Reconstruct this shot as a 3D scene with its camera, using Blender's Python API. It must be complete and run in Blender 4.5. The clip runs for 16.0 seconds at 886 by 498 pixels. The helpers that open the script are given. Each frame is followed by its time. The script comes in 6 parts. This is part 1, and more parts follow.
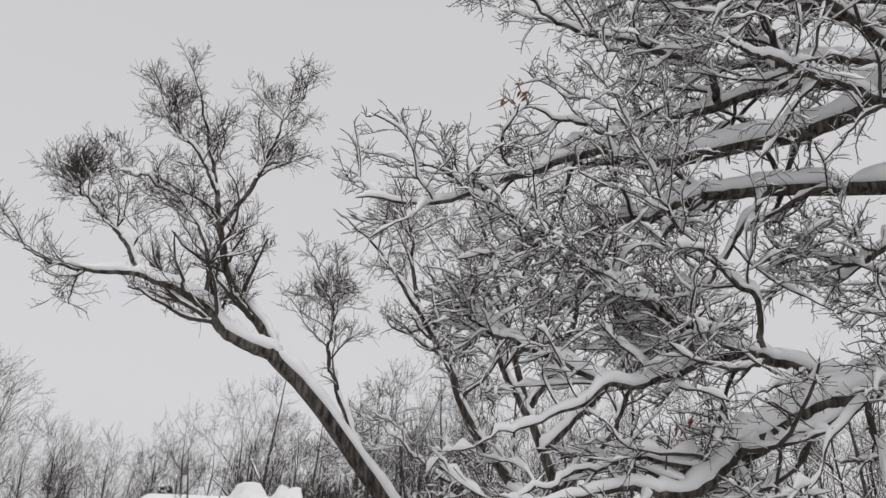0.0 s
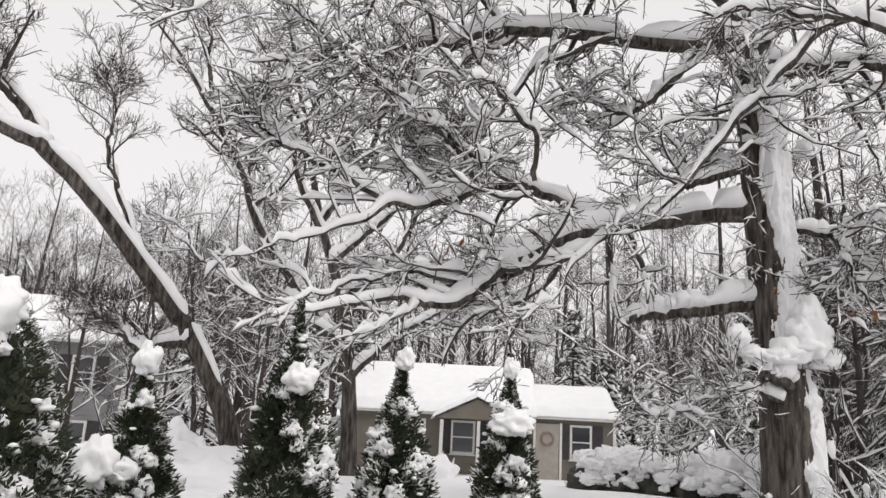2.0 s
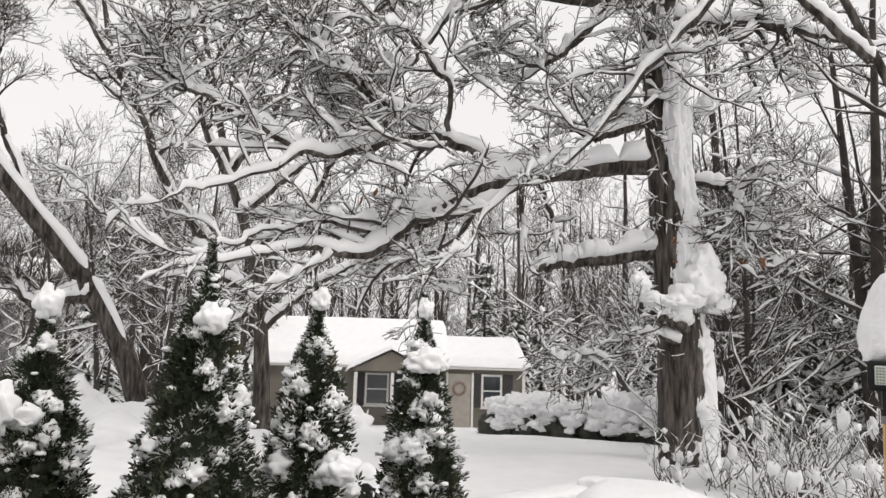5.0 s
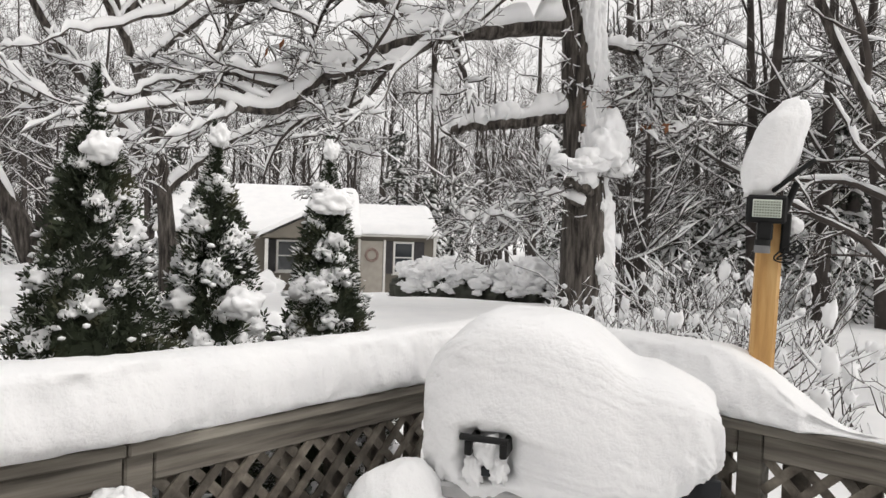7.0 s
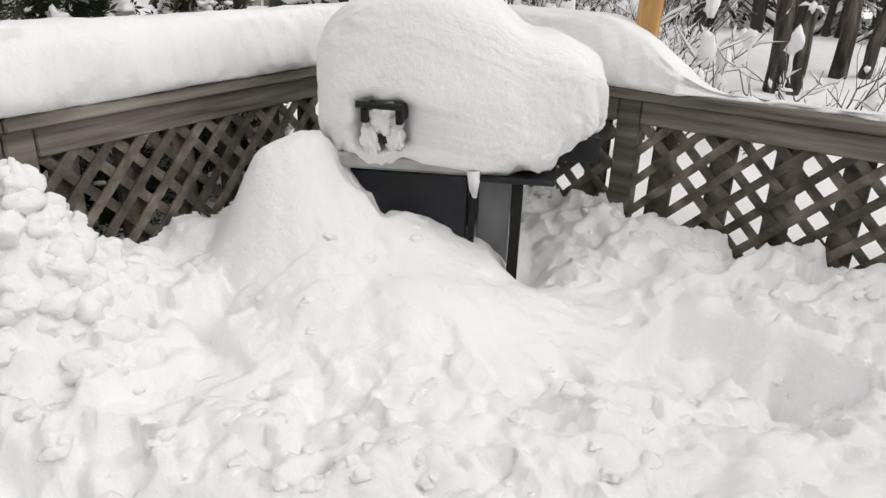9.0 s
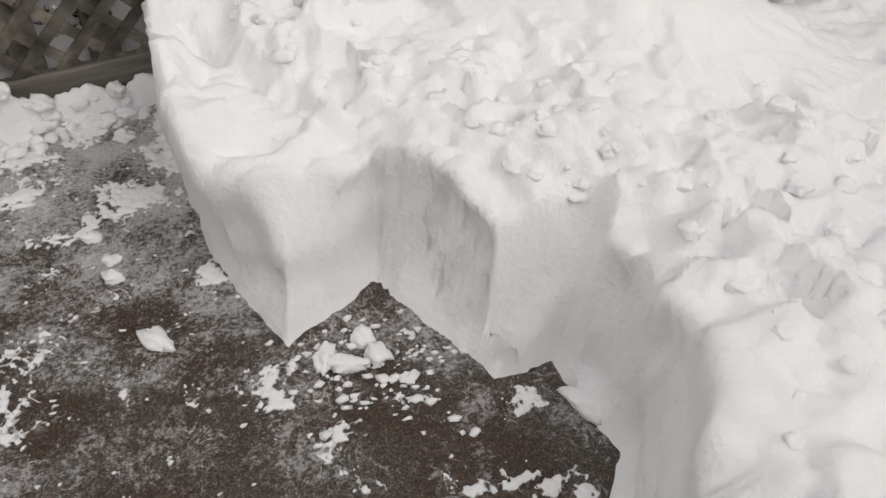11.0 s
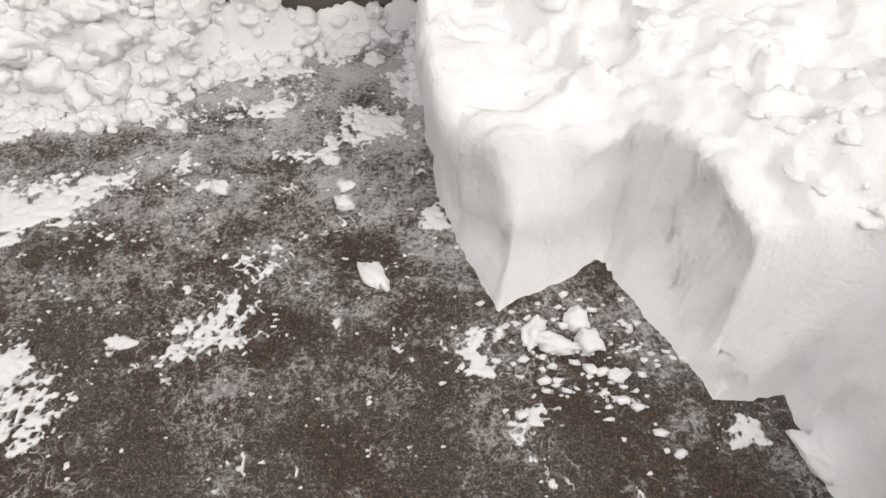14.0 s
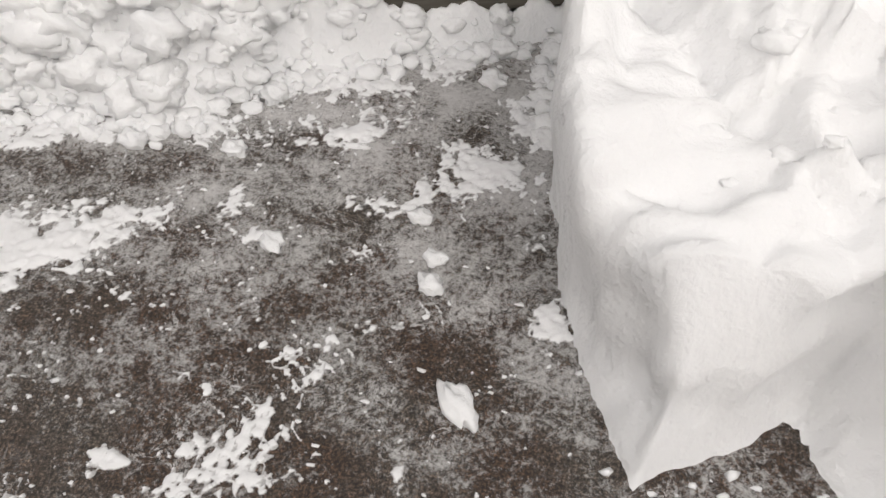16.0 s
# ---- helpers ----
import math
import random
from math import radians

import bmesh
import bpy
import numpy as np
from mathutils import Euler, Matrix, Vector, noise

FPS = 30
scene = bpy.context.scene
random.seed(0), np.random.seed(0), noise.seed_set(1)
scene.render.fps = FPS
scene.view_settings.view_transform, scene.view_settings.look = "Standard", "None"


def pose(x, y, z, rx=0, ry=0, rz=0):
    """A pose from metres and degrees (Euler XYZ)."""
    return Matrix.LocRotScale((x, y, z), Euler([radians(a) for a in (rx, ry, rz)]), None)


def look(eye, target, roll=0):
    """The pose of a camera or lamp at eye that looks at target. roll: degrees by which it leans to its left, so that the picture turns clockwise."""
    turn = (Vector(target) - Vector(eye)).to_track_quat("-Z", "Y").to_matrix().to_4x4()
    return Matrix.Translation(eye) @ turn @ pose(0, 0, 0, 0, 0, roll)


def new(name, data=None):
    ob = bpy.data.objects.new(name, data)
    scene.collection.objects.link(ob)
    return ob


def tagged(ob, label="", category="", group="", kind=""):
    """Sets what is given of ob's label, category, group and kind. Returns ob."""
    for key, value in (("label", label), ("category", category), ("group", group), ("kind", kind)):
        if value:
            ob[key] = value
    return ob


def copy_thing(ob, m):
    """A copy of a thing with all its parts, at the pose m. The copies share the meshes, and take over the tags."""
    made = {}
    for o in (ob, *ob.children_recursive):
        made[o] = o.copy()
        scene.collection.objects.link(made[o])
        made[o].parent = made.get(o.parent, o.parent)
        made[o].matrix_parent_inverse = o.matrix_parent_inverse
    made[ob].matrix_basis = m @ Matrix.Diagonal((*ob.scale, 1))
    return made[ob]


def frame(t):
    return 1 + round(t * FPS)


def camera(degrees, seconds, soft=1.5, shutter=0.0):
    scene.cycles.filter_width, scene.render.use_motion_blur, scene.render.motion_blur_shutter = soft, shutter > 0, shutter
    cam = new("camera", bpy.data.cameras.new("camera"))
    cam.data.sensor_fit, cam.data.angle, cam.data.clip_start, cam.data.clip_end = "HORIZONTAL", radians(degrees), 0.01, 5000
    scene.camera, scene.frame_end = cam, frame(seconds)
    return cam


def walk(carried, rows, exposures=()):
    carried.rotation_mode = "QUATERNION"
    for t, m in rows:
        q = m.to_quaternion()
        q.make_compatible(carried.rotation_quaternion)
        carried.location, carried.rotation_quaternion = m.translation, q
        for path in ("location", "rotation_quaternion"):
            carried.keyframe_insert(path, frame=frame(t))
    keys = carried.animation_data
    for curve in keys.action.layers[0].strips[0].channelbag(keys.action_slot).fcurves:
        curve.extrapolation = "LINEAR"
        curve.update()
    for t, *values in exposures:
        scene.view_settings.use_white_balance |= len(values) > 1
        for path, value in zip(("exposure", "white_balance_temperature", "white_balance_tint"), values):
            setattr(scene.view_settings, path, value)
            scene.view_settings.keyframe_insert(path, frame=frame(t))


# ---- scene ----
cam = camera(63.5, 16.0)
PATH = [
    (0, (0.08, 0.05, 1.84), (-0.01, 1.849, 2.709), 3.05),
    (0.5, (0.171, 0.002, 1.837), (0.2, 1.896, 2.48), 3.1),
    (1, (0.258, -0.047, 1.836), (0.436, 1.885, 2.324), 3.3),
    (1.5, (0.282, -0.043, 1.818), (0.631, 1.878, 2.252), 3.1),
    (2, (0.282, -0.051, 1.814), (0.751, 1.848, 2.228), 3.0),
    (2.5, (0.272, -0.049, 1.8), (0.807, 1.835, 2.206), 2.9),
    (3, (0.272, -0.043, 1.781), (0.842, 1.832, 2.176), 2.7),
    (5.3, (0.274, -0.07, 1.73), (1.012, 1.768, 2.012), 1.9),
    (5.5, (0.281, -0.073, 1.707), (1.04, 1.758, 1.974), 2.1),
    (6, (0.296, -0.055, 1.666), (1.131, 1.753, 1.858), 2.0),
    (6.5, (0.307, -0.043, 1.639), (1.207, 1.742, 1.707), 2.0),
    (7, (0.317, -0.061, 1.615), (1.264, 1.701, 1.567), 1.9),
    (7.5, (0.318, -0.087, 1.593), (1.321, 1.638, 1.455), 2.1),
    (8, (0.328, -0.095, 1.53), (1.413, 1.56, 1.239), 2.1),
    (8.5, (0.309, -0.091, 1.494), (1.446, 1.462, 0.951), 2.1),
    (9, (0.292, -0.083, 1.455), (1.42, 1.372, 0.674), 2.1),
    (9.5, (0.296, -0.123, 1.412), (1.317, 1.282, 0.421), 1.9),
    (10, (0.303, -0.167, 1.363), (1.075, 1.25, 0.181), 1.2),
    (10.2, (0.248, -0.173, 1.333), (0.972, 1.219, 0.092), 2.8),
    (12.3, (0.201, -0.184, 1.321), (0.438, 1.099, -0.195), 1.8),
    (12.5, (0.198, -0.17, 1.334), (0.396, 1.101, -0.197), 1.3),
    (13, (0.162, -0.151, 1.369), (0.283, 1.115, -0.174), 0.8),
    (13.5, (0.159, -0.143, 1.349), (0.207, 1.127, -0.195), 0.8),
    (14, (0.157, -0.031, 1.309), (0.167, 1.231, -0.243), 0.8),
    (14.5, (0.11, 0.097, 1.28), (0.098, 1.35, -0.279), 0.4),
    (15, (0.094, 0.219, 1.23), (0.068, 1.443, -0.352), 0.3),
    (15.5, (0.11, 0.312, 1.165), (0.023, 1.523, -0.425), -0.2),
    (16, (0.095, 0.452, 1.077), (-0.15, 1.643, -0.511), -2.0),
]
EXPOSURES = [(0.0, -0.44, 6500, 12), (0.5, -0.54, 6500, 12), (1.0, -0.28, 6550, 12), (2.0, 0.0, 6650, 13), (3.0, 0.07, 6670, 13), (7.0, 0.05, 6750, 11), (9.0, 0.0, 6700, 11), (10.2, -0.38, 6700, 11), (12.3, 0.28, 6850, 12), (14.0, 0.24, 6850, 12), (16.0, 0.12, 6850, 12)]
walk(cam, [(t, look(eye, target, roll)) for t, eye, target, roll in PATH], EXPOSURES)

# ---- light ----
world = bpy.data.worlds.new("overcast_sky")
scene.world = world
world.use_nodes = True
wt = world.node_tree
sky = wt.nodes.new("ShaderNodeTexSky")
sky.sky_type, sky.sun_disc = "NISHITA", False
sky.sun_elevation, sky.sun_rotation = radians(42), radians(150)
sky.air_density, sky.dust_density, sky.ozone_density = 1.0, 6.0, 1.0
pale = wt.nodes.new("ShaderNodeHueSaturation")
pale.inputs["Saturation"].default_value = 0.06
cloud = wt.nodes.new("ShaderNodeMixRGB")
cloud.inputs[0].default_value = 0.7
cloud.inputs[2].default_value = (6.6, 6.62, 6.7, 1)
wt.links.new(sky.outputs[0], pale.inputs["Color"])
wt.links.new(pale.outputs[0], cloud.inputs[1])
wt.links.new(cloud.outputs[0], wt.nodes["Background"].inputs[0])
wt.nodes["Background"].inputs[1].default_value = 0.155
sun = new("sun", bpy.data.lights.new("sun", "SUN"))
sun.data.energy, sun.data.angle, sun.data.color = 0.3, radians(40), (1, 0.97, 0.93)
sun.matrix_world = look((6, -9, 10), (0, 0, 0))

# ---- materials ----


def mat(name, rough=0.6, metal=0.0):
    m = bpy.data.materials.new(name)
    m.use_nodes = True
    b = m.node_tree.nodes["Principled BSDF"]
    b.inputs["Roughness"].default_value, b.inputs["Metallic"].default_value = rough, metal
    return m, m.node_tree, b


def node(nt, kind, **inputs):
    n = nt.nodes.new(kind)
    for k, v in inputs.items():
        n.inputs[k].default_value = v
    return n


def coords(nt, scale=(1, 1, 1)):
    tc = nt.nodes.new("ShaderNodeTexCoord")
    mp = nt.nodes.new("ShaderNodeMapping")
    mp.inputs["Scale"].default_value = scale
    nt.links.new(tc.outputs["Object"], mp.inputs[0])
    return mp.outputs[0]


def ramp(nt, src, stops):
    r = nt.nodes.new("ShaderNodeValToRGB")
    while len(r.color_ramp.elements) < len(stops):
        r.color_ramp.elements.new(0.5)
    for e, (p, c) in zip(r.color_ramp.elements, stops):
        e.position, e.color = p, (c if len(c) == 4 else (*c, 1))
    nt.links.new(src, r.inputs[0])
    return r.outputs[0]


def noise_tex(nt, co, scale, detail=4.0, rough=0.55):
    n = node(nt, "ShaderNodeTexNoise", Scale=scale, Detail=detail, Roughness=rough)
    nt.links.new(co, n.inputs["Vector"])
    return n.outputs["Fac"]


def bump(nt, b, height, strength, dist):
    n = node(nt, "ShaderNodeBump", Strength=strength, Distance=dist)
    nt.links.new(height, n.inputs["Height"])
    old = b.inputs["Normal"].links
    if old:
        nt.links.new(old[0].from_socket, n.inputs["Normal"])
    nt.links.new(n.outputs[0], b.inputs["Normal"])


def mixc(nt, fac, a, c, kind="MIX"):
    n = nt.nodes.new("ShaderNodeMixRGB")
    n.blend_type = kind
    for i, v in ((0, fac), (1, a), (2, c)):
        if hasattr(v, "is_output"):
            nt.links.new(v, n.inputs[i])
        else:
            n.inputs[i].default_value = v
    return n.outputs[0]


def plain(name, stops, scale, rough=0.7, metal=0.0, stretch=(1, 1, 1), bumps=((8, 0.3, 0.01),), spread=0.0, gloss=0.4):
    """A surface of noise-mottled colour with relief; spread varies it from piece to piece."""
    m, nt, b = mat(name, rough, metal)
    b.inputs["Specular IOR Level"].default_value = gloss
    co = coords(nt, stretch)
    c = ramp(nt, noise_tex(nt, co, scale, 6), stops)
    if spread:
        oi = nt.nodes.new("ShaderNodeObjectInfo")
        v = node(nt, "ShaderNodeMapRange")
        v.inputs["To Min"].default_value, v.inputs["To Max"].default_value = 1 - spread, 1 + spread
        nt.links.new(oi.outputs["Random"], v.inputs[0])
        h = node(nt, "ShaderNodeHueSaturation")
        nt.links.new(v.outputs[0], h.inputs["Value"])
        nt.links.new(c, h.inputs["Color"])
        c = h.outputs[0]
    nt.links.new(c, b.inputs["Base Color"])
    for s, st, d in bumps:
        bump(nt, b, noise_tex(nt, co, s, 5), st, d)
    return m


def snow_material(name, fine, strength):
    m, nt, b = mat(name, 0.75)
    co = coords(nt)
    c = ramp(nt, noise_tex(nt, co, 3.0, 5), [(0.3, (0.86, 0.865, 0.875)), (0.7, (0.92, 0.92, 0.92))])
    nt.links.new(c, b.inputs["Base Color"])
    b.inputs["Specular IOR Level"].default_value = 0.25
    bump(nt, b, noise_tex(nt, co, fine, 6, 0.65), strength, 0.012)
    bump(nt, b, noise_tex(nt, co, fine * 8, 3, 0.7), strength * 0.5, 0.002)
    bump(nt, b, noise_tex(nt, co, fine * 0.4, 4, 0.6), strength * 0.6, 0.05)
    return m


SNOW = snow_material("snow", 20, 0.5)
SNOW_TREE = snow_material("snow_on_branches", 9, 0.25)
SNOW_FIELD = snow_material("snow_field", 3, 0.15)
BARK = plain("oak_bark", [(0.36, (0.016, 0.013, 0.011)), (0.5, (0.07, 0.06, 0.052)), (0.66, (0.16, 0.142, 0.125))], 16, 0.9,
             stretch=(1, 1, 0.16), bumps=((24, 1.0, 0.05), (70, 0.6, 0.008)))
BARK_TWIG = plain("twig_bark", [(0.3, (0.035, 0.029, 0.026)), (0.7, (0.085, 0.07, 0.062))], 6, 0.9, bumps=())
BARK_FAR = plain("far_bark", [(0.3, (0.032, 0.027, 0.024)), (0.7, (0.08, 0.068, 0.062))], 3, 0.9, bumps=())
WREATH = plain("wreath_twigs", [(0.3, (0.2, 0.14, 0.12)), (0.7, (0.34, 0.26, 0.23))], 14, 0.9, bumps=())
LEAF_DRY = plain("dry_leaf", [(0.3, (0.16, 0.06, 0.025)), (0.7, (0.3, 0.13, 0.06))], 9, 0.8, bumps=())
ARBOR = plain("arborvitae_green", [(0.25, (0.018, 0.024, 0.014)), (0.55, (0.042, 0.054, 0.03)), (0.8, (0.095, 0.085, 0.045))], 5, 0.75, bumps=())
NEEDLE = plain("conifer_green", [(0.3, (0.03, 0.036, 0.028)), (0.7, (0.075, 0.078, 0.062))], 2, 0.8, bumps=())
WOOD = plain("weathered_wood", [(0.3, (0.045, 0.039, 0.033)), (0.45, (0.125, 0.112, 0.094)), (0.6, (0.2, 0.183, 0.155)), (0.75, (0.3, 0.28, 0.24))], 26, 0.85,
             stretch=(0.07, 1, 1), bumps=((34, 0.7, 0.006), (9, 0.3, 0.01)), spread=0.22)
WOOD_DARK = plain("wet_lattice_wood", [(0.3, (0.04, 0.034, 0.028)), (0.5, (0.115, 0.1, 0.082)), (0.72, (0.235, 0.21, 0.175))], 13, 0.85,
                  bumps=((40, 0.6, 0.004),), spread=0.3)
BLACK = plain("black_enamel", [(0.3, (0.012, 0.013, 0.015)), (0.7, (0.026, 0.028, 0.032))], 6, 0.45, bumps=((50, 0.1, 0.001),), gloss=0.25)
STEEL = plain("brushed_steel", [(0.3, (0.4, 0.4, 0.4)), (0.7, (0.55, 0.55, 0.55))], 12, 0.38, 0.9, bumps=((80, 0.1, 0.001),))
GREY_SHEET = plain("grey_sheet_metal", [(0.3, (0.16, 0.16, 0.165)), (0.7, (0.24, 0.24, 0.245))], 5, 0.5, 0.3, bumps=((20, 0.1, 0.002),))
PLASTIC = plain("black_plastic", [(0.3, (0.009, 0.0095, 0.0095)), (0.7, (0.017, 0.017, 0.017))], 10, 0.55, bumps=((90, 0.1, 0.001),), gloss=0.2)


def pine_material():
    m, nt, b = mat("fresh_pine", 0.6)
    co = coords(nt, (6, 6, 0.55))
    grain = noise_tex(nt, co, 4, 8, 0.6)
    c = ramp(nt, grain, [(0.3, (0.3, 0.145, 0.04)), (0.5, (0.5, 0.28, 0.095)), (0.7, (0.64, 0.41, 0.175))])
    kn = node(nt, "ShaderNodeTexVoronoi", Scale=7.0)
    nt.links.new(coords(nt, (1, 1, 0.8)), kn.inputs["Vector"])
    knot = ramp(nt, kn.outputs["Distance"], [(0.07, (0.16, 0.07, 0.025)), (0.17, (1, 1, 1))])
    nt.links.new(mixc(nt, 0.85, c, knot, "MULTIPLY"), b.inputs["Base Color"])
    bump(nt, b, grain, 0.25, 0.003)
    return m


PINE = pine_material()


def scalar(nt, op, a, c, third=None):
    """A maths node on sockets or numbers."""
    n = nt.nodes.new("ShaderNodeMath")
    n.operation = op
    for i, v in enumerate((a, c, third)):
        if v is None:
            continue
        if hasattr(v, "is_output"):
            nt.links.new(v, n.inputs[i])
        else:
            n.inputs[i].default_value = v
    return n.outputs[0]


def grit_colour(nt, co):
    """Dark aggregate: fine grit, coarser stones and brown damp areas. Returns the colour and the grit's height."""
    grit = noise_tex(nt, co, 190, 5, 0.8)
    c = ramp(nt, grit, [(0.36, (0.006, 0.0055, 0.005)), (0.5, (0.048, 0.037, 0.029)), (0.63, (0.23, 0.19, 0.155))])
    coarse = ramp(nt, noise_tex(nt, co, 60, 6, 0.8), [(0.38, (0.4, 0.38, 0.36)), (0.52, (1, 1, 1)), (0.64, (1.7, 1.68, 1.65))])
    c = mixc(nt, 1.0, c, coarse, "MULTIPLY")
    damp = ramp(nt, noise_tex(nt, co, 3.4, 4, 0.55), [(0.42, (1, 1, 1)), (0.54, (0.72, 0.52, 0.4))])
    return mixc(nt, 1.0, c, damp, "MULTIPLY"), grit


def paving_material():
    """Dark gritty paving with brown damp patches, frost and a film of melting snow."""
    m, nt, b = mat("gritty_paving", 0.5)
    co = coords(nt)
    c, grit = grit_colour(nt, co)
    sx = nt.nodes.new("ShaderNodeSeparateXYZ")
    nt.links.new(co, sx.inputs[0])
    drift = nt.nodes.new("ShaderNodeMapRange")
    for k, v in (("From Min", 0.5), ("From Max", 1.7), ("To Min", -0.06), ("To Max", 0.05)):
        drift.inputs[k].default_value = v
    nt.links.new(sx.outputs["Y"], drift.inputs[0])
    area = scalar(nt, "MULTIPLY_ADD", noise_tex(nt, co, 5.5, 5, 0.6), 0.4, drift.outputs[0])
    streaky = node(nt, "ShaderNodeTexNoise", Scale=34.0, Detail=10.0, Roughness=0.8, Distortion=0.9)
    nt.links.new(co, streaky.inputs["Vector"])
    fine = scalar(nt, "MULTIPLY_ADD", noise_tex(nt, co, 100, 8, 0.85), 0.55, scalar(nt, "MULTIPLY", streaky.outputs["Fac"], 0.45))
    film = ramp(nt, scalar(nt, "MULTIPLY_ADD", noise_tex(nt, co, 26, 8, 0.75), 0.6, area), [(0.48, (0, 0, 0)), (0.64, (0.16, 0.16, 0.16))])
    frost = ramp(nt, scalar(nt, "ADD", fine, area), [(0.675, (0, 0, 0)), (0.73, (0.5, 0.5, 0.5)), (0.8, (0.9, 0.9, 0.9))])
    c = mixc(nt, film, c, (0.34, 0.33, 0.32, 1))
    c = mixc(nt, frost, c, (0.6, 0.59, 0.58, 1))
    net = node(nt, "ShaderNodeTexNoise", Scale=15.0, Detail=7.0, Roughness=0.68, Distortion=0.7)
    nt.links.new(co, net.inputs["Vector"])
    lines = ramp(nt, scalar(nt, "ABSOLUTE", scalar(nt, "SUBTRACT", net.outputs["Fac"], 0.5), 0.0), [(0.0, (1, 1, 1)), (0.026, (0, 0, 0))])
    where = ramp(nt, scalar(nt, "ADD", noise_tex(nt, co, 4.2, 3, 0.5), drift.outputs[0]), [(0.45, (0, 0, 0)), (0.56, (1, 1, 1))])
    broken = ramp(nt, noise_tex(nt, co, 70, 5, 0.8), [(0.42, (0, 0, 0)), (0.56, (0.9, 0.9, 0.9))])
    lines = mixc(nt, 1.0, mixc(nt, 1.0, lines, where, "MULTIPLY"), broken, "MULTIPLY")
    c = mixc(nt, lines, c, (0.7, 0.69, 0.68, 1))
    nt.links.new(c, b.inputs["Base Color"])
    bump(nt, b, grit, 0.5, 0.003)
    bump(nt, b, frost, 0.4, 0.003)
    return m


PAVING = paving_material()


def slush_material():
    """Snow pressed thin: the grit shows through where it is thinnest."""
    m, nt, b = mat("thin_slush", 0.55)
    co = coords(nt)
    c, grit = grit_colour(nt, co)
    sx = nt.nodes.new("ShaderNodeSeparateXYZ")
    nt.links.new(co, sx.inputs[0])
    depth = scalar(nt, "MULTIPLY_ADD", noise_tex(nt, co, 120, 6, 0.8), 0.0045, sx.outputs["Z"])
    thick = nt.nodes.new("ShaderNodeMapRange")
    for k, v in (("From Min", 0.0016), ("From Max", 0.0048), ("To Min", 0.1), ("To Max", 1.0)):
        thick.inputs[k].default_value = v
    nt.links.new(depth, thick.inputs[0])
    nt.links.new(mixc(nt, thick.outputs[0], c, (0.84, 0.84, 0.845, 1)), b.inputs["Base Color"])
    bump(nt, b, noise_tex(nt, co, 60, 6, 0.7), 0.4, 0.004)
    return m


SLUSH_THIN = slush_material()


def siding_material(name, stops):
    m, nt, b = mat(name, 0.7)
    co = coords(nt)
    nt.links.new(ramp(nt, noise_tex(nt, co, 1.5, 5), stops), b.inputs["Base Color"])
    return m


SIDING = siding_material("tan_siding", [(0.3, (0.15, 0.135, 0.11)), (0.7, (0.2, 0.18, 0.148))])
SIDING_GREY = siding_material("grey_siding", [(0.3, (0.2, 0.2, 0.2)), (0.7, (0.27, 0.27, 0.27))])
TRIM = plain("white_trim", [(0.3, (0.66, 0.65, 0.62)), (0.7, (0.76, 0.75, 0.72))], 3, 0.6, bumps=())
SHUTTER = plain("dark_shutter", [(0.3, (0.03, 0.028, 0.03)), (0.7, (0.05, 0.047, 0.05))], 4, 0.6, bumps=())
DOOR = plain("painted_door", [(0.3, (0.34, 0.31, 0.27)), (0.7, (0.42, 0.39, 0.34))], 4, 0.6, bumps=())


def glass_material():
    m, nt, b = mat("window_glass", 0.08)
    b.inputs["Base Color"].default_value = (0.035, 0.04, 0.045, 1)
    b.inputs["Specular IOR Level"].default_value = 0.9
    return m


GLASS = glass_material()

# ---- geometry helpers ----
RNG = np.random.default_rng(7)
TABLE = RNG.random((256, 256))


def vnoise(x, y):
    """Smooth value noise in 0..1 on a repeating lattice."""
    xi, yi = np.floor(x).astype(int), np.floor(y).astype(int)
    fx, fy = x - xi, y - yi
    fx, fy = fx * fx * (3 - 2 * fx), fy * fy * (3 - 2 * fy)
    t = lambda a, b: TABLE[a % 256, b % 256]
    return ((t(xi, yi) * (1 - fx) + t(xi + 1, yi) * fx) * (1 - fy) + (t(xi, yi + 1) * (1 - fx) + t(xi + 1, yi + 1) * fx) * fy)


def fbm(x, y, octaves=4, gain=0.5):
    s, a, n = 0.0, 1.0, 0.0
    for i in range(octaves):
        s = s + a * (vnoise(x * 2 ** i + 17.3 * i, y * 2 ** i + 5.1 * i) - 0.5)
        n += a
        a *= gain
    return s / n


def sstep(a, b, x):
    t = np.clip((x - a) / (b - a), 0, 1)
    return t * t * (3 - 2 * t)


def mesh_of(name, verts, faces, material, smooth=True):
    me = bpy.data.meshes.new(name)
    verts, faces = np.asarray(verts, dtype=np.float32), np.asarray(faces, dtype=np.int32)
    k = faces.shape[1]
    me.vertices.add(len(verts))
    me.vertices.foreach_set("co", verts.ravel())
    me.loops.add(faces.size)
    me.loops.foreach_set("vertex_index", faces.ravel())
    me.polygons.add(len(faces))
    me.polygons.foreach_set("loop_start", np.arange(0, faces.size, k, dtype=np.int32))
    if smooth:
        me.polygons.foreach_set("use_smooth", np.ones(len(faces), dtype=bool))
    me.update(calc_edges=True)
    me.materials.append(material)
    return me


def place(name, me, parent=None, label="", kind=""):
    ob = new(name, me)
    if parent is not None:
        ob.parent = parent
    return tagged(ob, label, kind=kind)


def thing(name, label, category, at=(0, 0, 0), group="", kind=""):
    ob = new(name)
    ob.empty_display_size = 0.1
    ob.location = at
    return tagged(ob, label, category, group, kind)


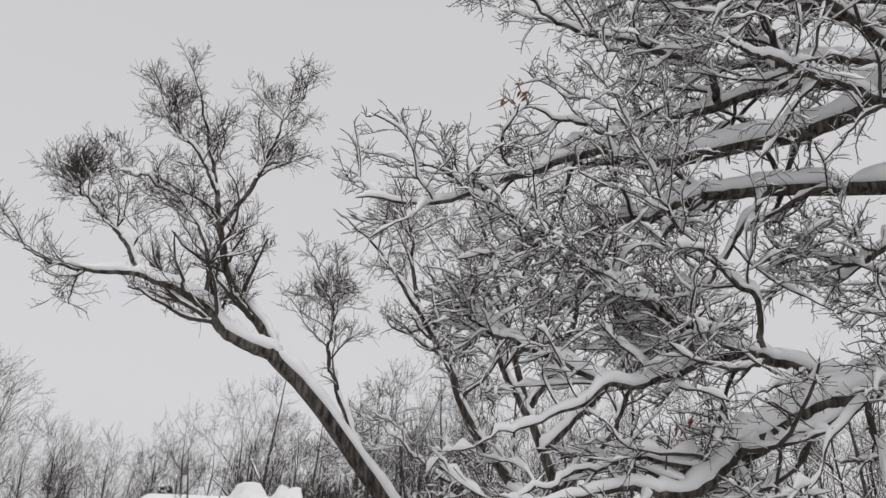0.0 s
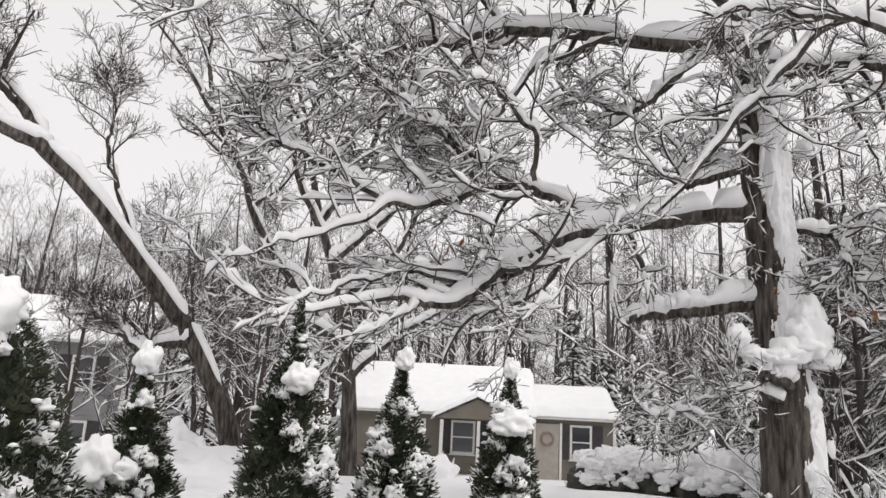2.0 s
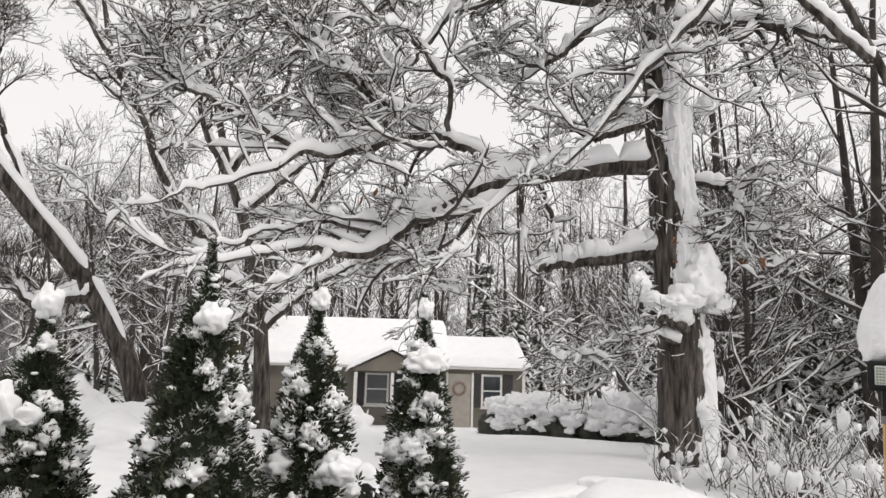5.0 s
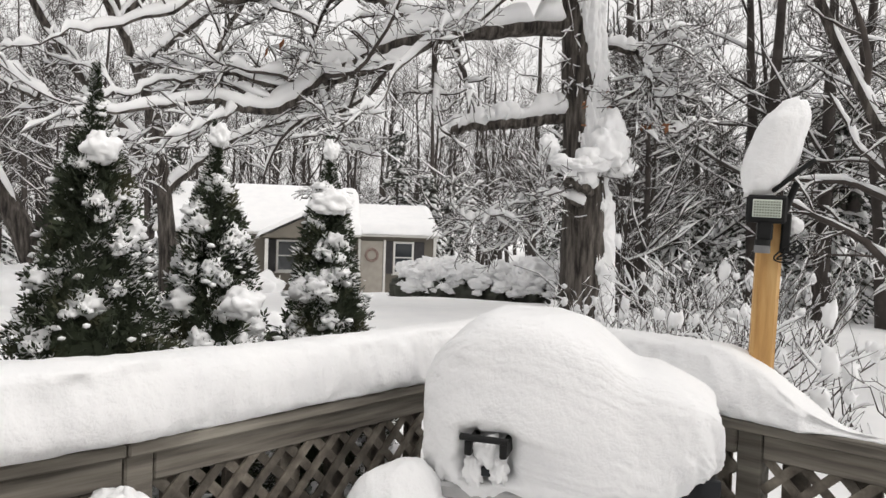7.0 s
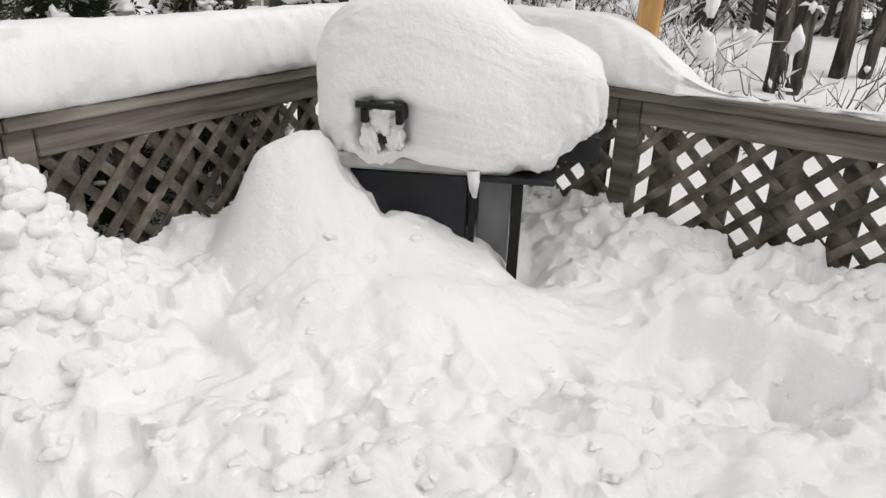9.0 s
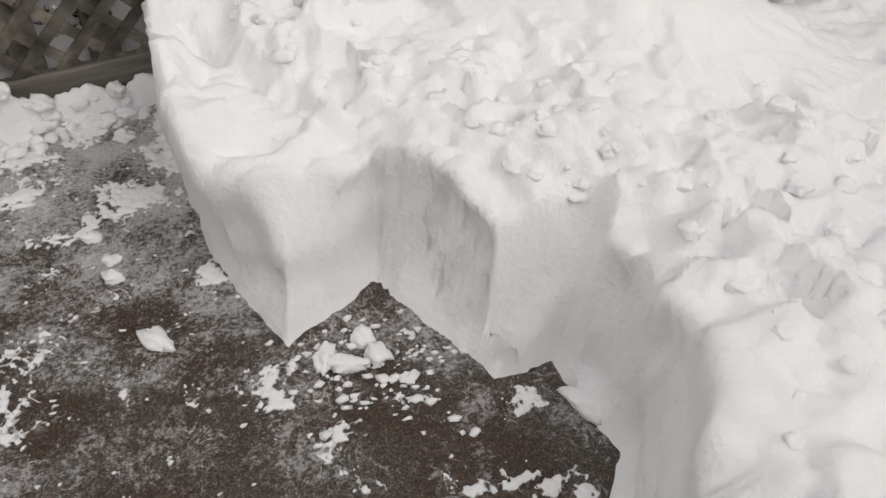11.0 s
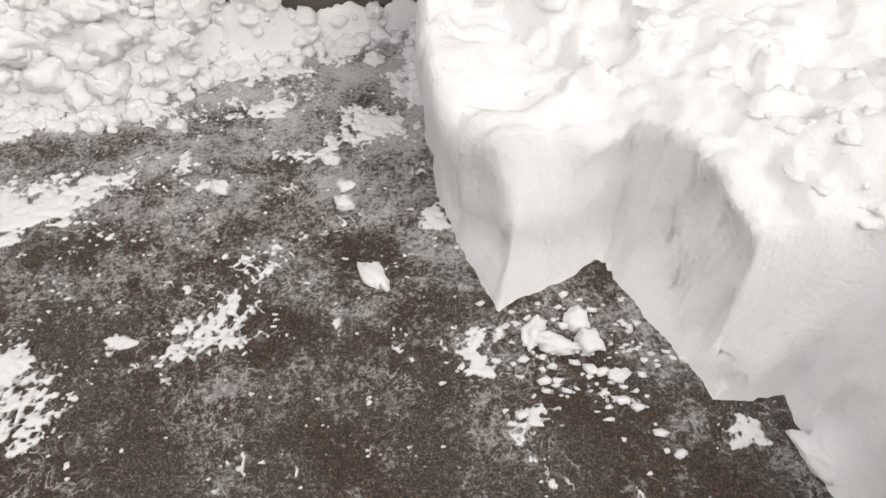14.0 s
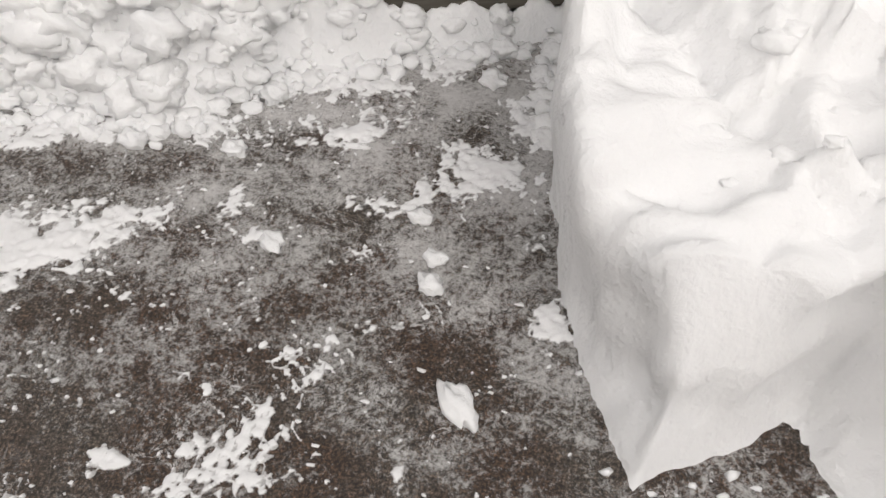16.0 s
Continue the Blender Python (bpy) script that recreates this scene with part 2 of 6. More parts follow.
def bm_mesh(name, bm, material, smooth=False):
    me = bpy.data.meshes.new(name)
    bm.to_mesh(me)
    bm.free()
    if smooth:
        me.polygons.foreach_set("use_smooth", np.ones(len(me.polygons), dtype=bool))
    me.materials.append(material)
    return me


def part(name, bm, material, parent, label="", smooth=False):
    return place(name, bm_mesh(name, bm, material, smooth), parent, label)


def box_bm(x0, y0, z0, x1, y1, z1, bevel=0.004, m=None):
    bm = bmesh.new()
    bmesh.ops.create_cube(bm, size=1)
    bmesh.ops.scale(bm, vec=(x1 - x0, y1 - y0, z1 - z0), verts=bm.verts)
    bmesh.ops.translate(bm, vec=((x0 + x1) / 2, (y0 + y1) / 2, (z0 + z1) / 2), verts=bm.verts)
    if bevel:
        bmesh.ops.bevel(bm, geom=bm.edges[:], offset=bevel, segments=1, affect="EDGES")
    if m is not None:
        bm.transform(m)
    return bm


def rod_bm(p, q, r, sides=10, r2=None):
    bm = bmesh.new()
    d = Vector(q) - Vector(p)
    bmesh.ops.create_cone(bm, cap_ends=True, segments=sides, radius1=r, radius2=r if r2 is None else r2, depth=d.length)
    bm.transform(Matrix.Translation((Vector(p) + Vector(q)) / 2) @ d.to_track_quat("Z", "Y").to_matrix().to_4x4())
    return bm


def blob(center, size, seed, detail=3, rough=0.16, freq=2.2, flat=0.0):
    """A lumpy clump as vertices and triangles; flat presses its underside."""
    bm = bmesh.new()
    bmesh.ops.create_icosphere(bm, subdivisions=detail, radius=1)
    off = Vector((seed * 1.7, seed * 3.1, seed * 0.9))
    v = []
    for w in bm.verts:
        n = w.co.normalized()
        k = 1 + rough * noise.fractal(n * freq + off, 1.0, 2.0, 3)
        v.append(n * k)
    v = np.array(v)
    if flat:
        v[:, 2] = np.where(v[:, 2] < 0, v[:, 2] * (1 - flat), v[:, 2])
    f = np.array([[w.index for w in p.verts] for p in bm.faces])
    bm.free()
    return v * np.array(size) + np.array(center), f


def join(pieces):
    vs, fs, n = [], [], 0
    for v, f in pieces:
        vs.append(v)
        fs.append(f + n)
        n += len(v)
    return np.concatenate(vs), np.concatenate(fs)


def unit(a):
    return a / np.maximum(np.linalg.norm(a, axis=-1, keepdims=True), 1e-9)


def tubes(p, r, sides):
    """Tubes along polylines p (n, k, 3) with radii r (n, k)."""
    n, k, _ = p.shape
    t = unit(np.gradient(p, axis=1))
    mean = np.abs(t.mean(axis=1))
    ref = np.eye(3)[np.argmin(mean, axis=1)][:, None, :]
    a = unit(np.cross(t, ref))
    b = np.cross(t, a)
    ang = np.arange(sides) * 2 * np.pi / sides
    v = p[:, :, None, :] + r[:, :, None, None] * (a[:, :, None, :] * np.cos(ang)[None, None, :, None] + b[:, :, None, :] * np.sin(ang)[None, None, :, None])
    return v.reshape(-1, 3), grid_faces(n, k, sides)


def grid_faces(n, k, sides):
    i = np.arange(n)[:, None, None] * k * sides
    j = np.arange(k - 1)[None, :, None] * sides
    s = np.arange(sides)[None, None, :]
    s2 = (s + 1) % sides
    f = np.stack([i + j + s, i + j + s2, i + j + sides + s2, i + j + sides + s], axis=-1)
    return f.reshape(-1, 4)


def snow_tubes(p, r, height, sides, rng, cover=0.9, wide=1.05):
    """Lumpy snow lying along the top of branches p with radii r."""
    n, k, _ = p.shape
    t = unit(np.gradient(p, axis=1))
    level = np.sqrt(np.clip(1 - t[:, :, 2] ** 2, 0, 1))
    lump = rng.random((n, k)) * 0.75 + 0.5
    if k <= 12:
        lump = rng.random((n, k)) ** 1.3 * 1.75 + 0.15
    else:
        lump = (lump + np.roll(lump, 1, axis=1) + np.roll(lump, -1, axis=1)) / 3
    if k > 30:
        lump = 1 + 1.3 * (lump - 0.875) + 0.35 * (np.roll(lump, 4, axis=1) + np.roll(lump, -3, axis=1) - 1.75)
    gap = np.where(rng.random((n, k)) > cover, 0.12, 1.0)
    h = height * lump * gap * np.clip(level * 1.9 - 0.55, 0.02, 1)
    h[:, 0] *= 0.3
    h[:, -1] *= 0.1
    up = np.array([0, 0, 1.0])
    side = unit(np.cross(t, np.broadcast_to(up, t.shape)))
    w = (r * wide + h * 0.22) * np.clip(h / (0.25 * height + 1e-6), 0.1, 1)
    up = unit(up - t * t[:, :, 2:3] * 0.9)
    c = p + up * (r * 0.55 + h * 0.42)[:, :, None]
    ang = np.arange(sides) * 2 * np.pi / sides + np.pi / sides
    hh = h * 0.47 + r * 0.2 * np.clip(h / (0.2 * height + 1e-6), 0, 1)
    v = c[:, :, None, :] + side[:, :, None, :] * (w[:, :, None] * np.cos(ang))[..., None] + up[:, :, None, :] * (hh[:, :, None] * np.sin(ang))[..., None]
    return v.reshape(-1, 3), grid_faces(n, k, sides)


def spline(points, k):
    p = np.array(points, dtype=float)
    q = np.vstack([2 * p[0] - p[1], p, 2 * p[-1] - p[-2]])
    u = np.linspace(0, len(p) - 1 - 1e-6, k)
    i = u.astype(int)
    f = (u - i)[:, None]
    a, b, c, d = q[i], q[i + 1], q[i + 2], q[i + 3]
    return 0.5 * (2 * b + (c - a) * f + (2 * a - 5 * b + 4 * c - d) * f * f + (3 * b - a - 3 * c + d) * f ** 3)


def grow(p, r, count, k, length, rng, spread=0.9, lift=0.15, wobble=0.3, lo=0.15, hi=1.0, thin=0.55, tip=0.25, follow=0.6, fall=0.5, flat=1.0):
    """Children of branches p: count from each, along it from lo to hi."""
    n, kk, _ = p.shape
    u = lo + (hi - lo) * rng.random((n, count)) ** 0.9
    x = u * (kk - 1.001)
    i = x.astype(int)
    f = (x - i)[..., None]
    rows = np.arange(n)[:, None]
    start = p[rows, i] * (1 - f) + p[rows, i + 1] * f
    tan = unit(p[rows, i + 1] - p[rows, i])
    rad = r[rows, i] * (1 - f[..., 0]) + r[rows, i + 1] * f[..., 0]
    rnd = rng.normal(size=(n, count, 3)) * np.array([1, 1, flat])
    rnd -= (rnd * tan).sum(-1, keepdims=True) * tan
    d = unit(tan * follow + unit(rnd) * spread + np.array([0, 0, lift]))
    ln = length * (1 - fall * u) * (0.55 + 0.9 * rng.random((n, count)))
    start, d, ln, rad = start.reshape(-1, 3), d.reshape(-1, 3), ln.ravel(), rad.ravel()
    steps = np.zeros((len(d), k, 3))
    cur = d.copy()
    curve = rng.normal(size=d.shape) * wobble * 0.8 * np.array([1, 1, flat])
    for j in range(1, k):
        cur = unit(cur + curve * (2.0 / k) + rng.normal(size=cur.shape) * wobble * 0.55 + np.array([0, 0, lift * 0.25]))
        steps[:, j] = cur * (ln / (k - 1))[:, None]
    q = start[:, None, :] + np.cumsum(steps, axis=1)
    r0 = rad * thin
    rr = r0[:, None] * np.linspace(1, tip, k)[None, :]
    return q, rr

# ---- ground and paving ----
RAIL_L = np.array([0.932, 0.362])
RAIL_R = np.array([0.32, -0.947])
CORNER = np.array([2.064, 2.70])
BEND = np.array([0.53, 2.104])
RAIL_L2 = np.array([0.9635, 0.2678])
RANGE_AT = [0, 3, 6, 10, 15, 20, 28, 45, 90, 400]
RANGE_Z = [0.36, 0.38, 0.46, 0.55, 0.2, -0.2, -0.85, -1.2, -1.5, -2.0]


def inside_rails(x, y):
    """Metres inside the two railings (negative: outside)."""
    a = -((x - CORNER[0]) * -RAIL_L[1] + (y - CORNER[1]) * RAIL_L[0])
    a2 = -((x - BEND[0]) * -RAIL_L2[1] + (y - BEND[1]) * RAIL_L2[0])
    b = -((x - CORNER[0]) * -RAIL_R[1] + (y - CORNER[1]) * RAIL_R[0])
    return np.minimum(np.where(x < BEND[0], a2, a), b)


def ground_height(x, y):
    r = np.hypot(x, y)
    z = np.interp(r, RANGE_AT, RANGE_Z) + 0.10 * fbm(x * 0.5 + 9, y * 0.5 + 4, 4) * np.clip(r / 4, 0.3, 2.5)
    far = sstep(20, 60, r) * np.clip(x, 0, 60) * 0.03
    out = sstep(-0.02, -0.14, inside_rails(x, y))
    return np.where(r < 8, (z + 0.25) * out - 0.25, z) + far


def build_ground():
    rr = np.concatenate([np.linspace(0.02, 6, 70), 6 + np.linspace(0.03, 1, 90) ** 2.4 * 500])
    th = np.linspace(0, 2 * np.pi, 241)[:-1]
    x, y = rr[:, None] * np.cos(th), rr[:, None] * np.sin(th)
    z = ground_height(x, y)
    v = np.stack([x, y, z], -1).reshape(-1, 3)
    f = grid_faces(1, len(rr), len(th))[:, ::-1]
    tagged(place("ground", mesh_of("ground", v, f, SNOW_FIELD)), "deep smooth snow over a gently rolling lawn", "ground", kind="structure")


build_ground()
slab = box_bm(-4.5, -3.29, -0.12, 3.6, 3.3, 0.0, 0.01)
tagged(place("pavement", bm_mesh("pavement", slab, PAVING)), "dark gritty paving with brown damp patches and trodden slush", "paving", kind="structure")

# Unseen wall behind the camera, added to shade the snow's cut faces.
wall_bm = box_bm(-6, -3.6, -0.2, 6, -3.3, 3.2, 0)
tagged(place("wall_house", bm_mesh("wall_house", wall_bm, TRIM)), "unseen plain white house wall added to shade the snow", "wall", kind="structure")

CLEARED = [(-4.6, -3.4), (0.62, -3.4), (0.6, -0.35), (0.72, 0.1), (0.77, 0.27), (0.885, 0.41), (0.85, 0.65), (0.724, 0.64), (0.528, 0.99), (0.28, 0.84),
           (0.205, 1.03), (0.14, 1.24), (0.11, 1.8), (0.1, 1.93), (-0.14, 1.86), (-0.36, 1.76), (-0.5, 1.73), (-0.58, 1.6), (-0.75, 1.48), (-0.92, 1.5), (-1.2, 1.5), (-4, 0.6)]
FACE_AT = [0, 0.15, 0.3, 0.45, 0.6, 0.75, 0.85, 0.93, 1]
FACE_UP = [0, 0.11, 0.24, 0.44, 0.66, 0.85, 0.96, 0.995, 1]
FACE_IN = [0, 0.22, 0.48, 0.62, 0.63, 0.57, 0.57, 0.67, 1]


def clear_distance(x, y):
    """Signed distance to the shovelled area: positive in the snow."""
    best = np.full(x.shape, 1e9)
    inside = np.zeros(x.shape, dtype=bool)
    pts = CLEARED + CLEARED[:1]
    for (ax, ay), (bx, by) in zip(pts, pts[1:]):
        ex, ey = bx - ax, by - ay
        t = np.clip(((x - ax) * ex + (y - ay) * ey) / (ex * ex + ey * ey), 0, 1)
        best = np.minimum(best, np.hypot(x - ax - t * ex, y - ay - t * ey))
        if ay != by:
            inside ^= ((ay > y) != (by > y)) & (x < ex * (y - ay) / ey + ax)
    return np.where(inside, -best, best)


def bell(x, y, cx, cy, rx, ry, power=2.0):
    return np.exp(-(((x - cx) / rx) ** 2 + ((y - cy) / ry) ** 2) ** (power / 2))


GRILL = Vector((1.79, 1.83, 0))
GRILL_U = Vector((0.72, -0.694, 0))
GRILL_N = Vector((-0.694, -0.72, 0))


def cells(x, y, scale, seed):
    """Rounded lumps on a jittered grid, 0 to 1."""
    x, y = x * scale, y * scale
    best = np.zeros(np.shape(x))
    for i in (-1, 0, 1):
        for j in (-1, 0, 1):
            gx, gy = np.floor(x) + i, np.floor(y) + j
            h1 = np.modf(np.abs(np.sin(gx * 127.1 + gy * 311.7 + seed) * 43758.5453))[0]
            h2 = np.modf(np.abs(np.sin(gx * 269.5 + gy * 183.3 + seed) * 24634.6345))[0]
            r = 0.45 + 0.4 * np.modf(h1 * 17.0)[0]
            dd = np.hypot(gx + h1 - x, gy + h2 - y) / r
            best = np.maximum(best, np.sqrt(np.clip(1 - dd * dd, 0, 1)) * r)
    return best


def westward(x, y):
    """One along the bank's western face, nought elsewhere."""
    return sstep(0.32, 0.22, x) * sstep(-0.02, 0.06, x) * sstep(0.95, 1.05, y) * sstep(1.85, 1.7, y)


def prow(x, y):
    """The low foot of the bank's corner, which rises to the lip behind it."""
    off = (x - 0.28) * -0.517 + (y - 0.84) * 0.856
    depth = 0.17 - 0.12 * np.clip((x - 0.28) / 0.25, 0, 1)
    cap = 0.37 * np.clip(off / depth, 0, 1) ** 0.8 + 0.03 * fbm(x * 8, y * 8, 3)
    return np.where((off < depth) & (x < 0.56) & (y > 0.7), np.maximum(cap, 0.0), 9.0)


def wall_width(x, y):
    return np.clip(0.1 - 0.03 * westward(x, y) + 0.05 * sstep(0.5, 0.2, y) + 0.06 * fbm(x * 4 + 2, y * 4 + 6, 3), 0.06, 0.4)


def deck_snow_height(x, y):
    d = clear_distance(x + 0.05 * fbm(x * 7, y * 7, 4, 0.6), y + 0.05 * fbm(x * 7 + 40, y * 7, 4, 0.6))
    near_rail = sstep(0.55, 0.05, inside_rails(x, y))
    top = 0.44 + 0.07 * near_rail + 0.03 * near_rail * sstep(1.9, 2.3, x) + 0.06 * fbm(x * 2.2, y * 2.2, 3)
    rough = 0.14 + 0.6 * sstep(0.02, 0.22, fbm(x * 1.6 + 31, y * 1.6 + 8, 2)) + 0.38 * sstep(0.5, 0.2, d) + 0.4 * sstep(0.85, 0.45, inside_rails(x, y)) * (1 - bell(x, y, 1.26, 1.96, 0.3, 0.26, 4.0))
    wx0, wy0 = x + 0.05 * fbm(x * 6, y * 6 + 9, 3), y + 0.05 * fbm(x * 6 + 3, y * 6, 3)
    lumps = np.abs(fbm(x * 7 + 3, y * 7 + 7, 4, 0.55))
    top = top + 0.08 * rough * (lumps - 0.08) + 0.02 * (0.25 + rough) * fbm(x * 30, y * 30, 4, 0.65) + 0.05 * rough * fbm(x * 12 + 5, y * 12, 3)
    pits = sstep(0.62, 0.8, vnoise(x * 7.3 + 2, y * 7.3 + 90)) * rough
    top = top - 0.06 * pits + 0.045 * rough * cells(wx0, wy0, 8, 2) + 0.02 * rough * cells(wx0, wy0, 22, 4) - 0.05 * sstep(0.66, 0.72, vnoise(x * 13 + 7, y * 13 + 2)) * rough
    top = top + 0.05 * sstep(1.6, 1.2, x) * near_rail + 0.06 * bell(x, y, 1.28, 1.9, 0.32, 0.26, 3.0) + 0.27 * bell(x, y, 1.26, 1.98, 0.19, 0.18, 3.6) * (1 + 0.14 * fbm(x * 4, y * 4, 2))
    wx, wy = x + 0.03 * fbm(x * 9, y * 9 + 4, 3), y + 0.03 * fbm(x * 9 + 7, y * 9, 3)
    clod = 0.42 * cells(wx, wy, 7, 3) + 0.42 * cells(wx, wy, 13, 8) + 0.18 * cells(wx, wy, 27, 5)
    heap = bell(x, y, 0.47, 1.93, 0.17, 0.2) * 0.36 + bell(x, y, 0.12, 1.74, 0.3, 0.16) * 0.12
    top = top + heap * (0.5 + 1.0 * clod)
    gu = (x - GRILL.x) * GRILL_U.x + (y - GRILL.y) * GRILL_U.y
    gn = (x - GRILL.x) * GRILL_N.x + (y - GRILL.y) * GRILL_N.y
    top = top + 0.12 * bell(gu, gn, -0.1, 0.4, 0.5, 0.5, 4.0) + 0.08 * bell(gu, gn, -0.2, 0.26, 0.26, 0.2, 3.0) - 0.14 * bell(gu, gn, 0.29, 0.16, 0.08, 0.16) + 0.02 * bell(gu, gn, 0.55, -0.1, 0.2, 0.3, 3.0)
    along = (x - 2.126) * 0.290 + (y - 1.077) * -0.957 + 0.02 * fbm(x * 9, y * 9, 3)
    off = (x - 2.126) * -0.957 + (y - 1.077) * -0.290 + 0.05 * fbm(x * 10, y * 10, 3)
    cut = sstep(0.0, 0.09, off) * sstep(0.6, 0.2, off) * sstep(0.0, 0.03, along) * sstep(0.670, 0.370, along)
    top = top - 0.17 * cut + 0.06 * cut * cells(wx0, wy0, 12, 6)
    wall = np.interp(np.clip(d / wall_width(x, y), 0, 1), FACE_AT, FACE_UP)
    shelf = 1 - 0.13 * sstep(0.32, 0.12, d) * (0.8 + 1.2 * fbm(x * 5, y * 5, 3))
    left = np.maximum(sstep(0.0, -0.25, x), sstep(0.34, 0.12, x) * sstep(1.62, 1.76, y))
    pile = sstep(0.0, 0.16, d) * (0.05 + 0.15 * clod) + sstep(0.03, 0.2, d) * (0.06 + 0.16 * clod) + sstep(-0.02, 0.05, d) * 0.05 * (0.2 + 0.8 * clod)
    pile = pile + sstep(0.2, 0.06, inside_rails(x, y)) * sstep(0.0, 0.06, d) * (0.05 + 0.14 * clod)
    return pile * left + np.maximum(top, 0.2) * wall * shelf * (1 - left) - 0.012, d


NOTCH = ((0.785, 0.65), (0.98, 0.815), 0.2555)
NOTCH_WAY = ((NOTCH[1][0] - NOTCH[0][0]) / NOTCH[2], (NOTCH[1][1] - NOTCH[0][1]) / NOTCH[2])


def build_deck_snow():
    step = 0.0105
    xs, ys = np.arange(-2.0, 2.95, step), np.arange(-0.9, 2.85, step)
    xs = np.concatenate([np.arange(-4.4, -2.0, 0.04), xs, np.arange(2.96, 3.6, 0.04)])
    ys = np.concatenate([np.arange(-3.28, -0.91, 0.04), ys])
    x, y = np.meshgrid(xs, ys, indexing="ij")
    z, d = deck_snow_height(x, y)
    # a shovel's slot, narrowing as it climbs into the bank
    run = ((x - NOTCH[0][0]) * NOTCH_WAY[0] + (y - NOTCH[0][1]) * NOTCH_WAY[1]) / NOTCH[2]
    aside = np.abs((x - NOTCH[0][0]) * -NOTCH_WAY[1] + (y - NOTCH[0][1]) * NOTCH_WAY[0])
    slot = 0.42 * np.clip(run, 0, 1.3) ** 0.85 + 3.0 * np.maximum(aside - 0.085 * (1 - np.clip(run, 0, 1)), 0) + 2.0 * np.maximum(-run, 0) + 0.03 * fbm(x * 9, y * 9, 3)
    whole = z
    z = np.minimum(np.minimum(z, np.maximum(slot, 0.0)), prow(x, y))
    cut = sstep(0.06, 0.0, whole - z)
    # the cut face hangs over slightly, with a hollow below its lip
    even = clear_distance(x, y)
    for _ in range(3):
        even = (even + np.roll(even, 2, 0) + np.roll(even, -2, 0) + np.roll(even, 2, 1) + np.roll(even, -2, 1)) / 5
    gx, gy = np.gradient(even, xs, ys)
    gl = np.maximum(np.hypot(gx, gy), 0.8)
    ww = wall_width(x, y)
    w = np.clip(d / ww, 0, 1)
    face = np.interp(w, FACE_AT, FACE_IN) * ww
    face = face + (0.1 * fbm((x - y) * 4.5, w * 2.6 + 3, 3) + 0.05 * fbm((x - y) * 12, w * 7 + 9, 3)) * np.sin(w * np.pi)
    shift = np.where((d > 0) & (d < ww) & (x > -0.05), np.clip(face - d, -0.1, 0.07), 0)
    shift = shift - 0.07 * westward(x, y) * np.where(d < ww, w, np.clip(1 - (d - ww) / 0.25, 0, 1)) * (d > 0)
    shift = shift * cut
    z = z + np.minimum(d, 0) * 1.5
    z = np.where(x < 0.3, z * sstep(-0.01, 0.035, inside_rails(x, y)), z)
    xs, ys = x + gx / gl * shift, y + gy / gl * shift
    keep = (d > -0.035) & (inside_rails(x, y) > 0.0)
    n, m = x.shape
    ids = np.arange(n * m).reshape(n, m)
    q = np.stack([ids[:-1, :-1], ids[1:, :-1], ids[1:, 1:], ids[:-1, 1:]], -1).reshape(-1, 4)
    kk = keep.ravel()
    q = q[kk[q].all(1)]
    used = np.unique(q)
    remap = np.zeros(n * m, dtype=int)
    remap[used] = np.arange(len(used))
    v = np.stack([xs, ys, z], -1).reshape(-1, 3)[used]
    tagged(place("snow_bank", mesh_of("snow_bank", v, remap[q], SNOW)), "knee-deep trodden snow with a shovelled edge on paving", "snow", kind="structure")


build_deck_snow()


